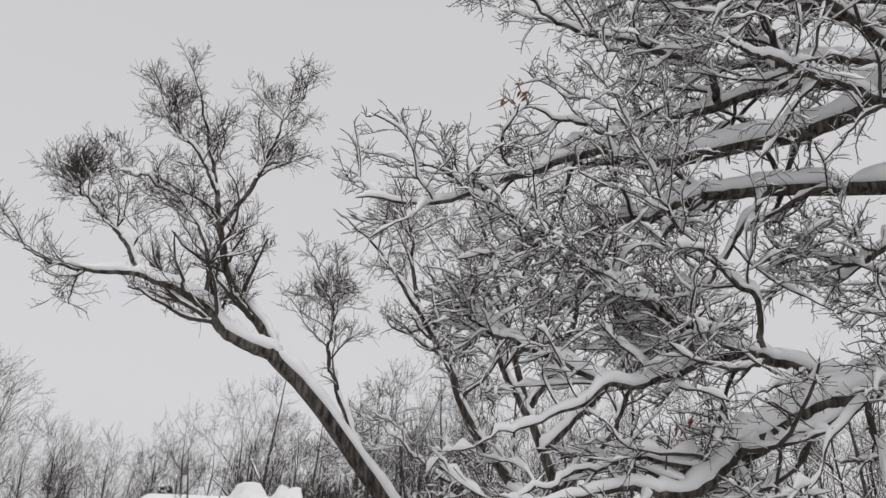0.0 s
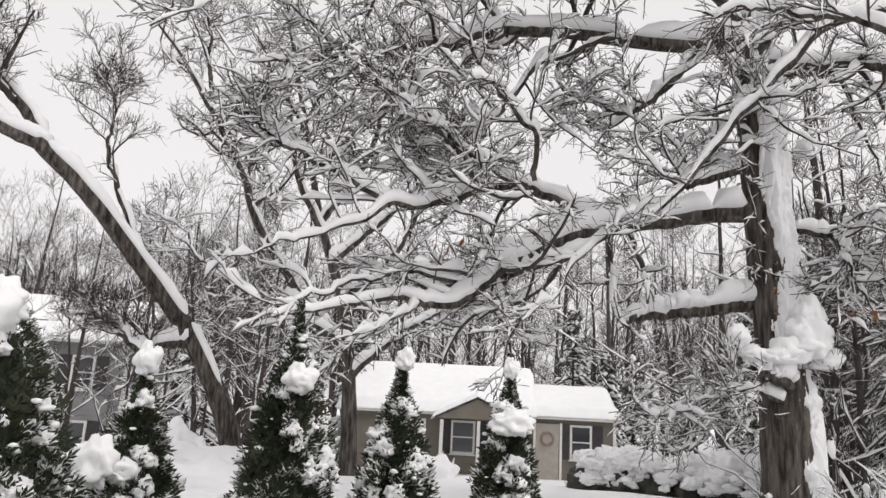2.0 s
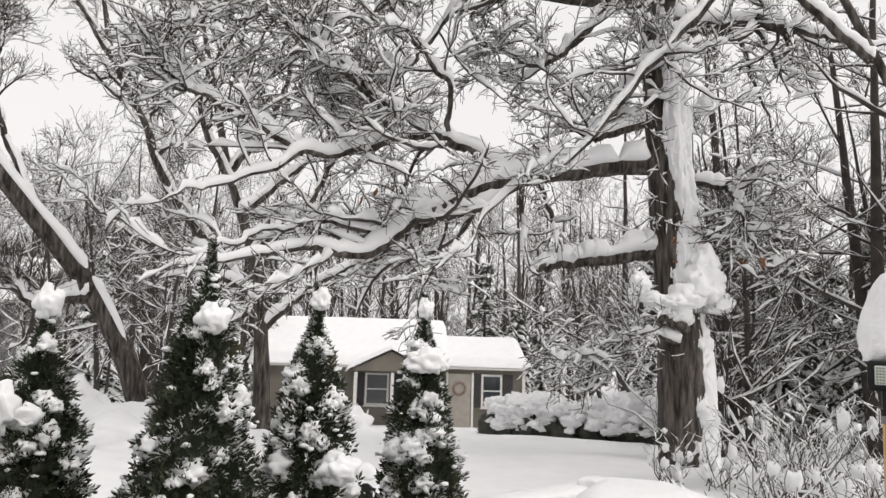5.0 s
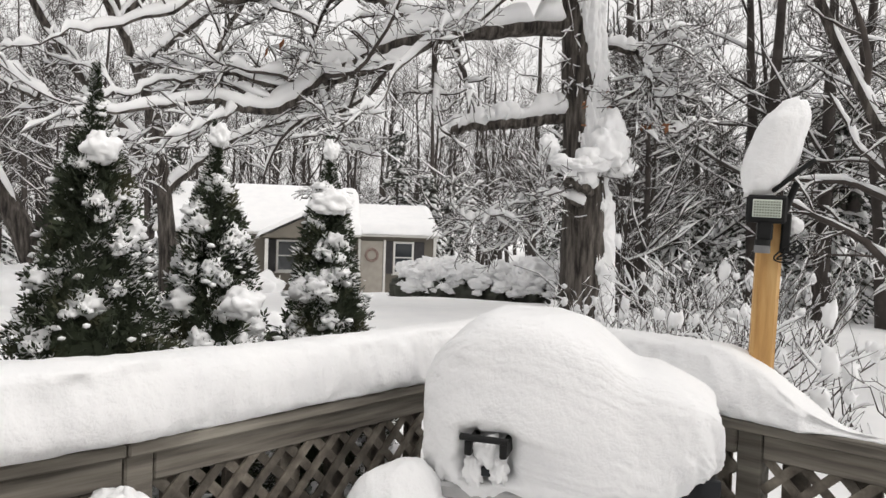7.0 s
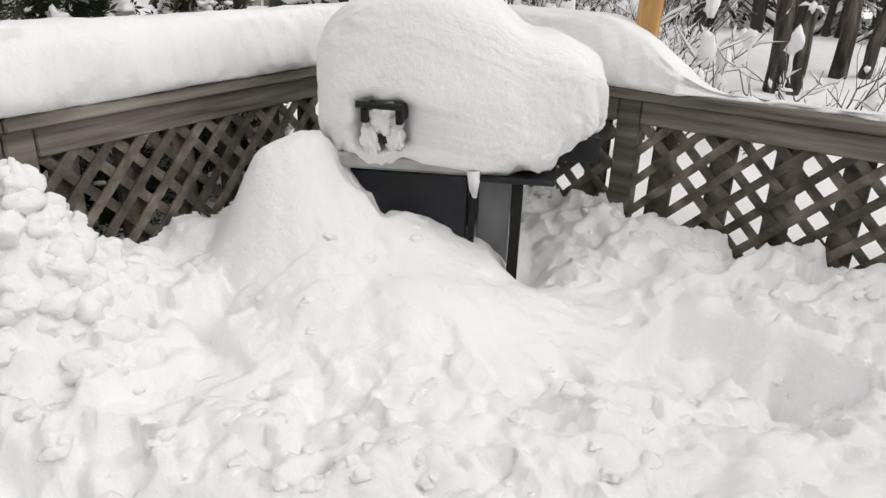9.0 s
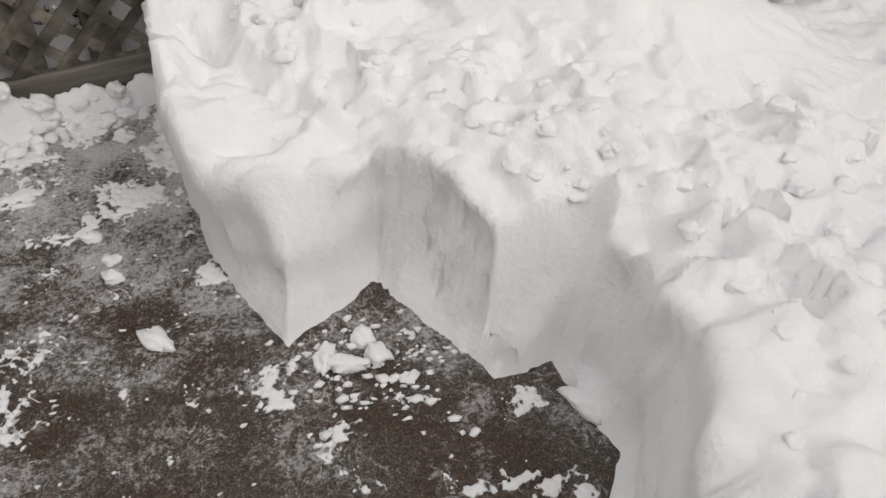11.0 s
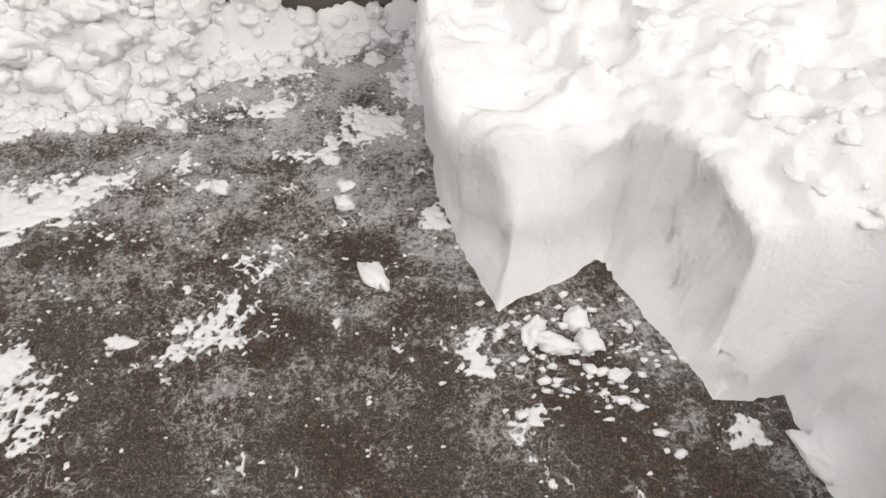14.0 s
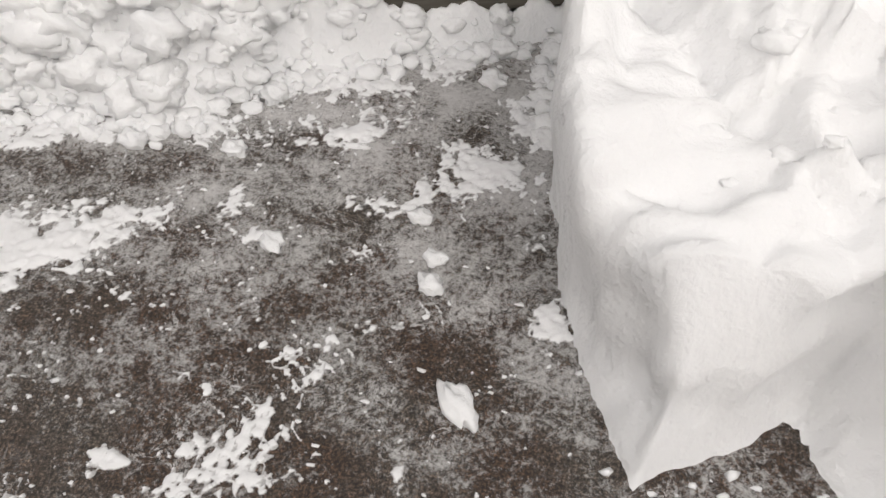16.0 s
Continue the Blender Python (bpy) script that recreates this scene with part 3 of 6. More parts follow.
def build_chunks():
    rng = np.random.default_rng(3)
    named = [(0.011, 0.945, 0.05, 0.022, 0.9), (-0.554, 1.446, 0.026, 0.02, 0), (-0.042, 1.753, 0.03, 0.024, 0.2), (-0.08, 1.171, 0.026, 0.02, 0.5),
             (-0.08, 1.23, 0.02, 0.016, 0), (-0.129, 1.326, 0.022, 0.017, 0), (0.458, 0.832, 0.03, 0.022, 1.2), (0.476, 0.777, 0.032, 0.024, 0.7), (0.527, 0.697, 0.02, 0.015, 0),
             (-0.394, 1.217, 0.028, 0.02, 0.6), (-0.30, 1.5, 0.03, 0.008, 0), (0.40, 0.77, 0.045, 0.02, 0.3), (0.36, 0.80, 0.04, 0.02, 2), (0.88, 0.52, 0.05, 0.03, 1)]
    for i, (x, y, a, b, rot) in enumerate(named):
        v, f = blob((0, 0, 0), (a, b, b * 0.8), i + 1, 3, 0.6, 1.5)
        ob = place("snow_chunk", mesh_of("snow_chunk", v, f, SNOW))
        ob.matrix_basis = pose(x, y, b * 0.5, 0, 0, math.degrees(-rot))
        tagged(ob, "small broken lump of white snow lying on paving", "snow chunk", "snow chunks on the paving")
    bits = []
    for i in range(430):
        if i < 150:
            x, y = rng.normal(0.42, 0.1), rng.normal(0.76, 0.09)
        else:
            x, y = rng.uniform(-1.0, 0.8), rng.uniform(0.2, 2.0)
        if clear_distance(np.array([x]), np.array([y]))[0] > 0:
            continue
        s = rng.uniform(0.002, 0.007) * (1.6 if i < 50 else 0.7 if i > 150 else 1)
        bits.append(blob((x, y, s * 0.3), (s * rng.uniform(1, 1.9), s, s * 0.6), i, 1, 1.1, 2.6))
    v, f = join(bits)
    tagged(place("snow_crumbs", mesh_of("snow_crumbs", v, f, SNOW, False)), "scattered crumbs of snow on dark paving", "snow crumbs", kind="stuff")
    clods = []
    for i in range(2400):
        x = rng.uniform(-1.6, 0.12)
        y = 1.99 + 0.28 * (x - 0.1) - rng.uniform(-0.1, 0.42) ** 1
        dd = clear_distance(np.array([x]), np.array([y]))[0]
        if dd < -0.05 or inside_rails(np.array(x), np.array(y)) < 0.03:
            continue
        z = deck_snow_height(np.array([x]), np.array([y]))[0][0]
        s = (0.01 + 0.04 * rng.random() ** 1.7) * (0.5 if dd < 0.04 else 1)
        clods.append(blob((x, y, max(z, 0) + s * rng.uniform(-0.1, 0.7)), (s * rng.uniform(0.9, 1.5), s * rng.uniform(0.8, 1.3), s * 0.9), i + 50, 3 if s > 0.022 else 2, 0.55, 1.9))
    for i in range(110):
        x, y = rng.normal(0.45, 0.12), rng.normal(1.88, 0.1)
        if inside_rails(np.array(x), np.array(y)) < 0.05:
            continue
        z = deck_snow_height(np.array([x]), np.array([y]))[0][0]
        s = rng.uniform(0.015, 0.05)
        clods.append(blob((x, y, z - s * 0.6), (s * rng.uniform(0.9, 1.4), s, s), i + 9, 3, 0.42, 1.6))
    v, f = join(clods)
    tagged(place("snow_clods", mesh_of("snow_clods", v, f, SNOW)), "heaped broken clods of shovelled snow by the railing", "snow heap", kind="stuff")


build_chunks()


def build_loose_lumps():
    """Loose lumps strewn over the trodden bank."""
    rng = np.random.default_rng(14)
    lumps = []
    for i in range(620):
        x, y = rng.uniform(0.15, 2.6), rng.uniform(-0.6, 2.3)
        if i > 330:
            x, y = rng.uniform(0.1, 1.15), rng.uniform(0.2, 1.7)
        dd = clear_distance(np.array([x]), np.array([y]))[0]
        if dd < 0.17 or (i > 330 and dd > 0.36) or inside_rails(np.array(x), np.array(y)) < 0.06 or (x < 1.75 and y > 1.75):
            continue
        if fbm(np.array(x * 1.6 + 31), np.array(y * 1.6 + 8), 2) < -0.02 and dd > 0.2:
            continue
        z = deck_snow_height(np.array([x]), np.array([y]))[0][0]
        s = rng.uniform(0.006, 0.024)
        lumps.append(blob((x, y, z - s * 0.45), (s * rng.uniform(1, 1.7), s * rng.uniform(0.9, 1.3), s * 0.7), i + 90, 3, 0.45, 1.5))
    v, f = join(lumps)
    tagged(place("snow_lumps", mesh_of("snow_lumps", v, f, SNOW)), "loose lumps of snow strewn over the trodden bank", "snow lumps", kind="stuff")


build_loose_lumps()


def build_slush():
    """Trodden slush in ragged patches, with the ribs that boot soles left in it."""
    step = 0.0045
    x, y = np.meshgrid(np.arange(-1.3, 0.95, step), np.arange(-0.1, 2.0, step), indexing="ij")
    wx, wy = x + 0.05 * fbm(x * 9, y * 9, 4, 0.6), y + 0.05 * fbm(x * 9 + 20, y * 9 + 3, 4, 0.6)
    cover = np.zeros(x.shape)
    for cx, cy, rx, ry, k in SLUSH:
        cover = np.maximum(cover, k * bell(wx, wy, cx, cy, rx, ry, 2.0))
    veins = sstep(0.02, 0.0, np.abs(fbm(wx * 6 + 3, wy * 6 + 8, 4, 0.65))) * sstep(-0.1, 0.1, fbm(x * 2.6 + 1, y * 2.6 + 5, 2))
    veins = np.maximum(veins, 0.9 * sstep(0.016, 0.0, np.abs(fbm(wx * 13 + 7, wy * 11 + 2, 4, 0.65))) * sstep(-0.04, 0.12, fbm(x * 3.3 + 11, y * 3.3 + 5, 2)))
    base = 0.1 * sstep(0.7, 1.6, y) + 0.1 * sstep(-0.2, -0.9, x) + 0.55 * fbm(x * 3.1 + 4, y * 3.1, 2)
    field = 0.95 * cover + base + 0.52 * veins + 1.5 * fbm(wx * 13, wy * 13, 5, 0.8) + 1.0 * fbm(wx * 40, wy * 40, 4, 0.8) + 0.3 * (vnoise(x * 105, y * 105) - 0.5) - 0.52
    for px, py, ang, size in PRINTS:
        ca, sa = math.cos(radians(ang)), math.sin(radians(ang))
        u, v = ((x - px) * ca + (y - py) * sa) / size, (-(x - px) * sa + (y - py) * ca) / size
        inside = sstep(1.15, 0.75, np.hypot(u / 0.135, v / (0.052 - 0.09 * (u + 0.03) ** 2)) + 0.5 * fbm(x * 22, y * 22, 3))
        phase = u / 0.024 + 60 * v * v * 4 + 0.6 * fbm(x * 15, y * 15, 2)
        bars = v / 0.02 + 0.5 * np.round(phase) + 0.5 * fbm(x * 20, y * 20 + 7, 2)
        rib = sstep(0.22, 0.08, np.abs(phase - np.round(phase))) * sstep(0.06, 0.2, np.abs(bars - np.round(bars)))
        worn = np.clip(0.45 + 3.0 * fbm(x * 16 + 50, y * 16, 4, 0.65), 0, 1)
        field = field * (1 - 0.6 * inside) + inside * (0.36 * rib * worn - 0.09 + 0.6 * fbm(x * 50, y * 50, 3, 0.7))
    z = np.clip(field, -0.1, 0.5) * 0.02 + 0.0015 * fbm(x * 60, y * 60, 2)
    keep = (field > 0.0) & (clear_distance(x, y) < 0.02)
    n, m = x.shape
    ids = np.arange(n * m).reshape(n, m)
    q = np.stack([ids[:-1, :-1], ids[1:, :-1], ids[1:, 1:], ids[:-1, 1:]], -1).reshape(-1, 4)
    q = q[keep.ravel()[q].sum(1) >= 2]
    used = np.unique(q)
    remap = np.zeros(n * m, dtype=int)
    remap[used] = np.arange(len(used))
    v = np.stack([x, y, np.where(keep, np.maximum(z, 0.0008), -0.002)], -1).reshape(-1, 3)[used]
    tagged(place("slush", mesh_of("slush", v, remap[q], SLUSH_THIN)), "ragged patches of trodden slush with boot prints on paving", "slush", kind="structure")


SLUSH = [(-0.84, 1.15, 0.17, 0.11, 1.0), (-0.9, 1.03, 0.12, 0.08, 0.9), (-0.7, 1.24, 0.1, 0.06, 0.75), (-0.74, 0.68, 0.08, 0.08, 0.85), (-0.63, 0.58, 0.06, 0.06, 0.6),
         (-0.01, 1.5, 0.14, 0.08, 0.8), (-0.09, 1.42, 0.08, 0.06, 0.6), (0.05, 1.62, 0.08, 0.15, 0.65), (-0.51, 1.29, 0.035, 0.09, 0.85), (-0.42, 1.23, 0.07, 0.035, 0.9),
         (-0.23, 1.35, 0.1, 0.035, 0.7), (-0.24, 1.22, 0.05, 0.02, 0.7), (-0.35, 0.81, 0.07, 0.06, 0.6), (-0.28, 0.98, 0.035, 0.07, 0.75), (-0.06, 0.81, 0.02, 0.045, 0.85),
         (-0.54, 0.77, 0.06, 0.02, 0.6), (-0.38, 0.74, 0.05, 0.04, 0.7), (0.24, 0.8, 0.055, 0.05, 0.85), (0.33, 0.6, 0.07, 0.05, 0.65), (0.26, 0.72, 0.06, 0.045, 0.6),
         (0.41, 0.49, 0.08, 0.045, 0.75), (0.64, 0.41, 0.08, 0.02, 0.9), (0.74, 0.37, 0.07, 0.025, 1.0), (0.79, 0.32, 0.04, 0.05, 0.7), (0.29, 0.4, 0.07, 0.035, 0.8),
         (0.53, 0.64, 0.045, 0.02, 0.6), (0.76, 0.58, 0.06, 0.05, 0.8), (-0.4, 1.72, 0.2, 0.09, 0.75), (-0.12, 1.8, 0.2, 0.07, 0.75), (-0.6, 1.5, 0.14, 0.05, 0.7),
         (-0.95, 1.44, 0.2, 0.05, 0.7), (0.16, 1.08, 0.04, 0.1, 0.6), (-0.3, 1.55, 0.14, 0.05, 0.5)]
PRINTS = [(-0.69, 1.03, 80, 1.1), (-0.38, 1.1, 118, 1.0), (-0.2, 1.22, 35, 1.0), (-0.05, 0.89, -48, 1.0), (-0.53, 0.87, 12, 1.05), (-0.2, 1.05, 62, 0.95), (-0.21, 0.74, 98, 1.0),
          (-0.72, 0.9, 85, 1.0), (-0.55, 1.08, 100, 1.0), (-0.33, 0.9, 50, 1.0), (-0.45, 1.35, 75, 1.0), (-0.08, 1.12, 40, 1.0), (-0.62, 0.7, 20, 1.0), (-0.75, 1.38, 12, 1.0), (-0.3, 1.62, 30, 1.0), (0.07, 0.58, -60, 1.0), (-0.52, 1.55, 38, 1.0), (-0.97, 1.28, 8, 1.0), (-0.28, 1.45, 22, 1.0), (-0.6, 1.2, 30, 1.0), (-0.42, 0.66, 60, 1.0), (0.2, 0.95, 110, 0.9)]
build_slush()

# ---- railings ----


def rail_frame(origin, along):
    """Local x runs along the rail, y outwards, z up."""
    a = Vector((along[0], along[1], 0)).normalized()
    o = Vector((0, 0, 1)).cross(a)
    m = Matrix((a, o, Vector((0, 0, 1)))).transposed().to_4x4()
    m.translation = Vector((origin[0], origin[1], 0))
    return m


def strip_bm(p, q, width, y0, y1):
    """A lattice strip in the x-z plane from p to q."""
    bm = bmesh.new()
    d = Vector((q[0] - p[0], 0, q[1] - p[1]))
    n = Vector((-d.z, 0, d.x)).normalized() * width / 2
    a, b = Vector((p[0], 0, p[1])), Vector((q[0], 0, q[1]))
    lo = [bm.verts.new(v + Vector((0, y0, 0))) for v in (a - n, b - n, b + n, a + n)]
    hi = [bm.verts.new(v + Vector((0, y1, 0))) for v in (a - n, b - n, b + n, a + n)]
    bm.faces.new(lo)
    bm.faces.new(hi[::-1])
    for i in range(4):
        bm.faces.new((lo[i], hi[i], hi[(i + 1) % 4], lo[(i + 1) % 4]))
    bmesh.ops.recalc_face_normals(bm, faces=bm.faces)
    return bm


def build_rail(name, m, posts, x0, x1, label, joints):
    """A railing with cap, face boards between the posts, lattice and balusters behind."""
    top = thing(name, label, "railing", kind="")
    top.matrix_basis = m
    part("cap", box_bm(x0, -0.03, 0.962, x1, 0.13, 1.0, 0.006), WOOD, top, "weathered flat cap board")
    for x in posts:
        part("post", box_bm(x - 0.042, 0.0, 0.0, x + 0.042, 0.085, 0.961, 0.006), WOOD, top)
    edges = [x0] + sum([[x - 0.046, x + 0.046] for x in posts], []) + [x1]
    for a, b in zip(edges[::2], edges[1::2]):
        if b - a < 0.06:
            continue
        part("face_board", box_bm(a, 0.002, 0.872, b, 0.04, 0.958, 0.005), WOOD, top)
        part("bottom_board", box_bm(a, 0.002, 0.06, b, 0.04, 0.15, 0.005), WOOD, top)
        pitch, h = 0.118, 0.76
        n = int((b - a + h) / pitch) + 1
        for s in (1, -1):
            for i in range(n):
                c = a + i * pitch - (h if s > 0 else 0)
                p, q = (c, 0.12), (c + h, 0.12 + h)
                if s < 0:
                    p, q = (c + h, 0.12), (c, 0.12 + h)
                # cut to the bay
                pts = []
                for (ux, uz), (wx, wz) in ((p, q),):
                    t0, t1 = 0.0, 1.0
                    dx = wx - ux
                    for lim, sign in ((a, 1), (b, -1)):
                        num, den = (lim - ux) * sign, dx * sign
                        if den > 0:
                            t0 = max(t0, num / den)
                        else:
                            t1 = min(t1, num / den)
                    if t1 - t0 > 0.03:
                        pts = [(ux + dx * t0, uz + (wz - uz) * t0), (ux + dx * t1, uz + (wz - uz) * t1)]
                if pts:
                    y = 0.010 if s > 0 else 0.018
                    part("lattice_strip", strip_bm(pts[0], pts[1], 0.032, y, y + 0.008), WOOD_DARK, top)
        x = a + 0.05
        while x < b - 0.03:
            part("baluster", box_bm(x, 0.046, 0.05, x + 0.088, 0.072, 0.955, 0.003), WOOD_DARK, top)
            x += 0.212
    return top


ML2 = rail_frame((BEND[0] - RAIL_L2[0] * 3.2, BEND[1] - RAIL_L2[1] * 3.2), RAIL_L2)
build_rail("railing", ML2, [0.05, 1.62], 0, 3.155, "weathered wooden railing section running along the paving", ())
ML = rail_frame((CORNER[0] - RAIL_L[0] * 1.69, CORNER[1] - RAIL_L[1] * 1.69), RAIL_L)
build_rail("railing", ML, [0.045, 1.59], 0, 1.69, "weathered grey wooden railing with diagonal lattice under deep snow", ())
MR = rail_frame((CORNER[0], CORNER[1]), RAIL_R)
build_rail("railing", MR, [1.165, 2.75, 4.0], 0.1, 4.1, "weathered wooden railing with lattice beside the lamp post", ())


def rail_snow(m, x0, x1, profile, label, half=0.125, free=(1, 1), bend=None):
    """Snow lying on a rail cap: a lumpy loaf with steep sides."""
    k, s = 440 if bend else 220, 26
    x = np.linspace(x0, x1, k)
    ang = np.linspace(0, 2 * np.pi, s, endpoint=False)
    ca, sa = np.cos(ang), np.sin(ang)
    cy = np.sign(ca) * np.abs(ca) ** 0.5
    cz = np.sign(sa) * np.abs(sa) ** 0.55
    h = profile(x)
    wob = fbm(x[:, None] * 4 + 3, np.arange(s)[None] * 0.35, 3) * 0.06
    fine = fbm(x[:, None] * 16, np.arange(s)[None] * 1.1, 3) * 0.04
    w = half * (0.9 + 0.12 * vnoise(x * 2, x * 0))[:, None] * np.clip(h[:, None] / 0.08, 0.15, 1)
    zz = 0.5 + 0.5 * cz[None]
    yy = 0.05 + cy[None] * (w + wob + fine) * (1 - 0.18 * zz ** 3)
    z = 1.0 + zz * h[:, None] * (1 + wob + fine) - 0.004
    ends = sstep(0, 0.05, np.minimum(x - x0 + (1 - free[0]), x1 - x + (1 - free[1])))[:, None] * 0.9 + 0.1
    v = np.stack([np.broadcast_to(x[:, None], yy.shape), 0.05 + (yy - 0.05) * ends, 1.0 + (z - 1.0) * ends], -1).reshape(-1, 3)
    if bend:
        rel = np.array(m.inverted() @ bend[0])
        v2 = (v + [bend[1], 0, 0]) @ rel[:3, :3].T + rel[:3, 3]
        mix = sstep(0.2, -0.2, v[:, :1])
        v = v * (1 - mix) + v2 * mix
    ob = place("rail_snow", mesh_of("rail_snow", v, grid_faces(1, k, s), SNOW))
    ob.matrix_basis = m
    tagged(ob, label, "snow")


rail_snow(ML, -3.2, 1.75, lambda x: 0.245 + 0.05 * (vnoise(x * 1.3, x * 0 + 4) - 0.5), "thick rounded loaf of snow along the railing cap", bend=(ML2, 3.2))
rail_snow(MR, -0.1, 1.62, lambda x: 0.25 * (1 - sstep(1.02, 1.5, x) * 0.93), "thick snow on the railing cap, thinning towards one end")
rail_snow(MR, 1.6, 4.1, lambda x: 0.012 + 0.012 * vnoise(x * 6, x * 0), "thin crust of snow along a railing cap")

# ---- grill ----


def build_grill():
    m = Matrix((GRILL_U, -GRILL_N, Vector((0, 0, 1)))).transposed().to_4x4()
    m.translation = GRILL
    g = thing("gas_grill", "black gas grill on a cart buried under thick snow", "grill")
    g.matrix_basis = m
    fy = -0.2
    body = part("cart_door", box_bm(-0.37, fy - 0.01, 0.12, 0.085, fy + 0.02, 0.775, 0.006), BLACK, g, "black enamelled cart door")
    part("door_handle", rod_bm((0.05, fy - 0.03, 0.3), (0.05, fy - 0.03, 0.45), 0.008), STEEL, body)
    part("door_trim", box_bm(0.09, fy - 0.014, 0.1, 0.11, fy + 0.02, 0.79, 0.003), PLASTIC, g)
    part("side_panel", box_bm(0.115, fy + 0.05, 0.12, 0.225, fy + 0.07, 0.77, 0.004), GREY_SHEET, g, "grey sheet-metal side panel")
    part("back_panel", box_bm(-0.37, 0.2, 0.12, 0.225, 0.22, 0.76, 0.004), GREY_SHEET, g)
    for x in (-0.385, 0.245):
        for y in (fy, 0.2):
            part("leg", box_bm(x - 0.018, y - 0.018, 0.02, x + 0.018, y + 0.018, 0.78, 0.004), PLASTIC, g)
    part("bottom_shelf", box_bm(-0.37, fy, 0.1, 0.22, 0.2, 0.125, 0.004), PLASTIC, g)
    part("control_panel", box_bm(-0.38, fy - 0.05, 0.785, 0.11, fy + 0.03, 0.835, 0.01), STEEL, g, "brushed steel control panel")
    part("firebox", box_bm(-0.38, fy + 0.035, 0.78, 0.25, 0.22, 0.9, 0.02), BLACK, g)
    part("front_edge", box_bm(0.115, fy - 0.06, 0.772, 0.36, fy + 0.25, 0.79, 0.005), BLACK, g)
    shelf = part("side_shelf", box_bm(0.34, -0.15, 0.835, 0.495, 0.2, 0.905, 0.012), PLASTIC, g, "black folding side shelf")
    part("shelf_edge", box_bm(0.34, -0.165, 0.83, 0.495, -0.152, 0.915, 0.004), BLACK, shelf)
    bm = bmesh.new()
    bmesh.ops.create_cone(bm, cap_ends=True, segments=40, radius1=0.2, radius2=0.2, depth=0.6)
    bm.transform(Matrix.Translation((-0.06, 0.0, 0.9)) @ Matrix.Rotation(radians(90), 4, "Y"))
    part("lid", bm, BLACK, g, "black rounded lid", True)
    hy = -0.335
    handle = part("lid_handle", rod_bm((-0.252, hy, 1.012), (-0.108, hy, 1.008), 0.0105, 14), PLASTIC, g, "black lid handle free of snow")
    for x in (-0.228, -0.122):
        part("bracket", box_bm(x - 0.011, hy, 0.955, x + 0.011, hy + 0.2, 1.0, 0.004), PLASTIC, handle)
    part("badge", box_bm(-0.195, hy + 0.04, 0.885, -0.165, hy + 0.1, 0.915, 0.004), BLACK, g)
    # snow on the lid and shelf
    n, k = 150, 150
    a = np.linspace(-np.pi / 2, np.pi / 2, n)[:, None]
    b = np.linspace(-np.pi, np.pi, k, endpoint=False)[None]
    pw = lambda t, e: np.sign(t) * np.abs(t) ** e
    cx = pw(np.cos(a), 0.3) * pw(np.cos(b), 0.36)
    cy = pw(np.cos(a), 0.3) * pw(np.sin(b), 0.42)
    cz = pw(np.sin(a), 0.5) + 0 * b
    x = 0.037 + cx * 0.452
    drop = sstep(0.02, 0.27, x)
    top = 1.365 - 0.15 * drop - 0.10 * sstep(-0.2, -0.42, x) - 0.05 * sstep(0.3, 0.48, x)
    low = 0.80 + 0.10 * fbm(x * 16, cy * 7, 4, 0.6) + 0.09 * sstep(0.33, 0.4, x)
    z = low + (top - low) * (cz * 0.5 + 0.5)
    up = np.clip(cz * 0.5 + 0.5, 0, 1)
    y = cy * (0.31 - 0.06 * up ** 2 - 0.02 * drop)
    wob = 1 + 0.09 * fbm(x * 6 + 2, z * 6 + cy * 3, 3) + 0.1 * fbm(x * 21, z * 22 + cy * 9, 4, 0.7) * (1 - 0.6 * up)
    x, y = x * wob, y * wob
    ragged = 0.03 * fbm(x * 25, z * 25, 3)
    nook = sstep(0.1, 0.065, np.abs(x + 0.18) + ragged) * sstep(0.09, 0.055, np.abs(z - 0.94) + ragged) * (y < 0)
    y = y + 0.085 * nook
    v = np.stack([x, y, z], -1).reshape(-1, 3)
    part_mesh = mesh_of("lid_snow", v, grid_faces(1, n, k), SNOW)
    ob = place("grill_snow", part_mesh)
    ob.matrix_basis = m
    tagged(ob, "huge rounded cap of snow covering the grill", "snow")
    bits = [blob((-0.178, -0.285, 0.96), (0.045, 0.035, 0.045), 3, 4, 0.5, 2.2), blob((-0.145, -0.275, 0.91), (0.03, 0.03, 0.05), 5, 4, 0.5, 2.2),
            blob((-0.22, -0.28, 0.905), (0.026, 0.03, 0.06), 8, 4, 0.5, 2.2)]
    v, f = join(bits)
    ob = place("snow_lump", mesh_of("snow_lump", v, f, SNOW))
    ob.matrix_basis = m
    tagged(ob, "lump of snow caught under the grill handle", "snow")
    bm = rod_bm((0.105, -0.28, 0.81), (0.112, -0.28, 0.725), 0.022, 10, 0.007)
    bmesh.ops.subdivide_edges(bm, edges=bm.edges[:], cuts=2)
    for w in bm.verts:
        w.co += noise.noise_vector(w.co * 40) * 0.009
    ob = place("icicle", bm_mesh("icicle", bm, SNOW, True))
    ob.matrix_basis = m
    tagged(ob, "short white icicle hanging from the grill snow", "icicle")


build_grill()

# ---- lamp post ----


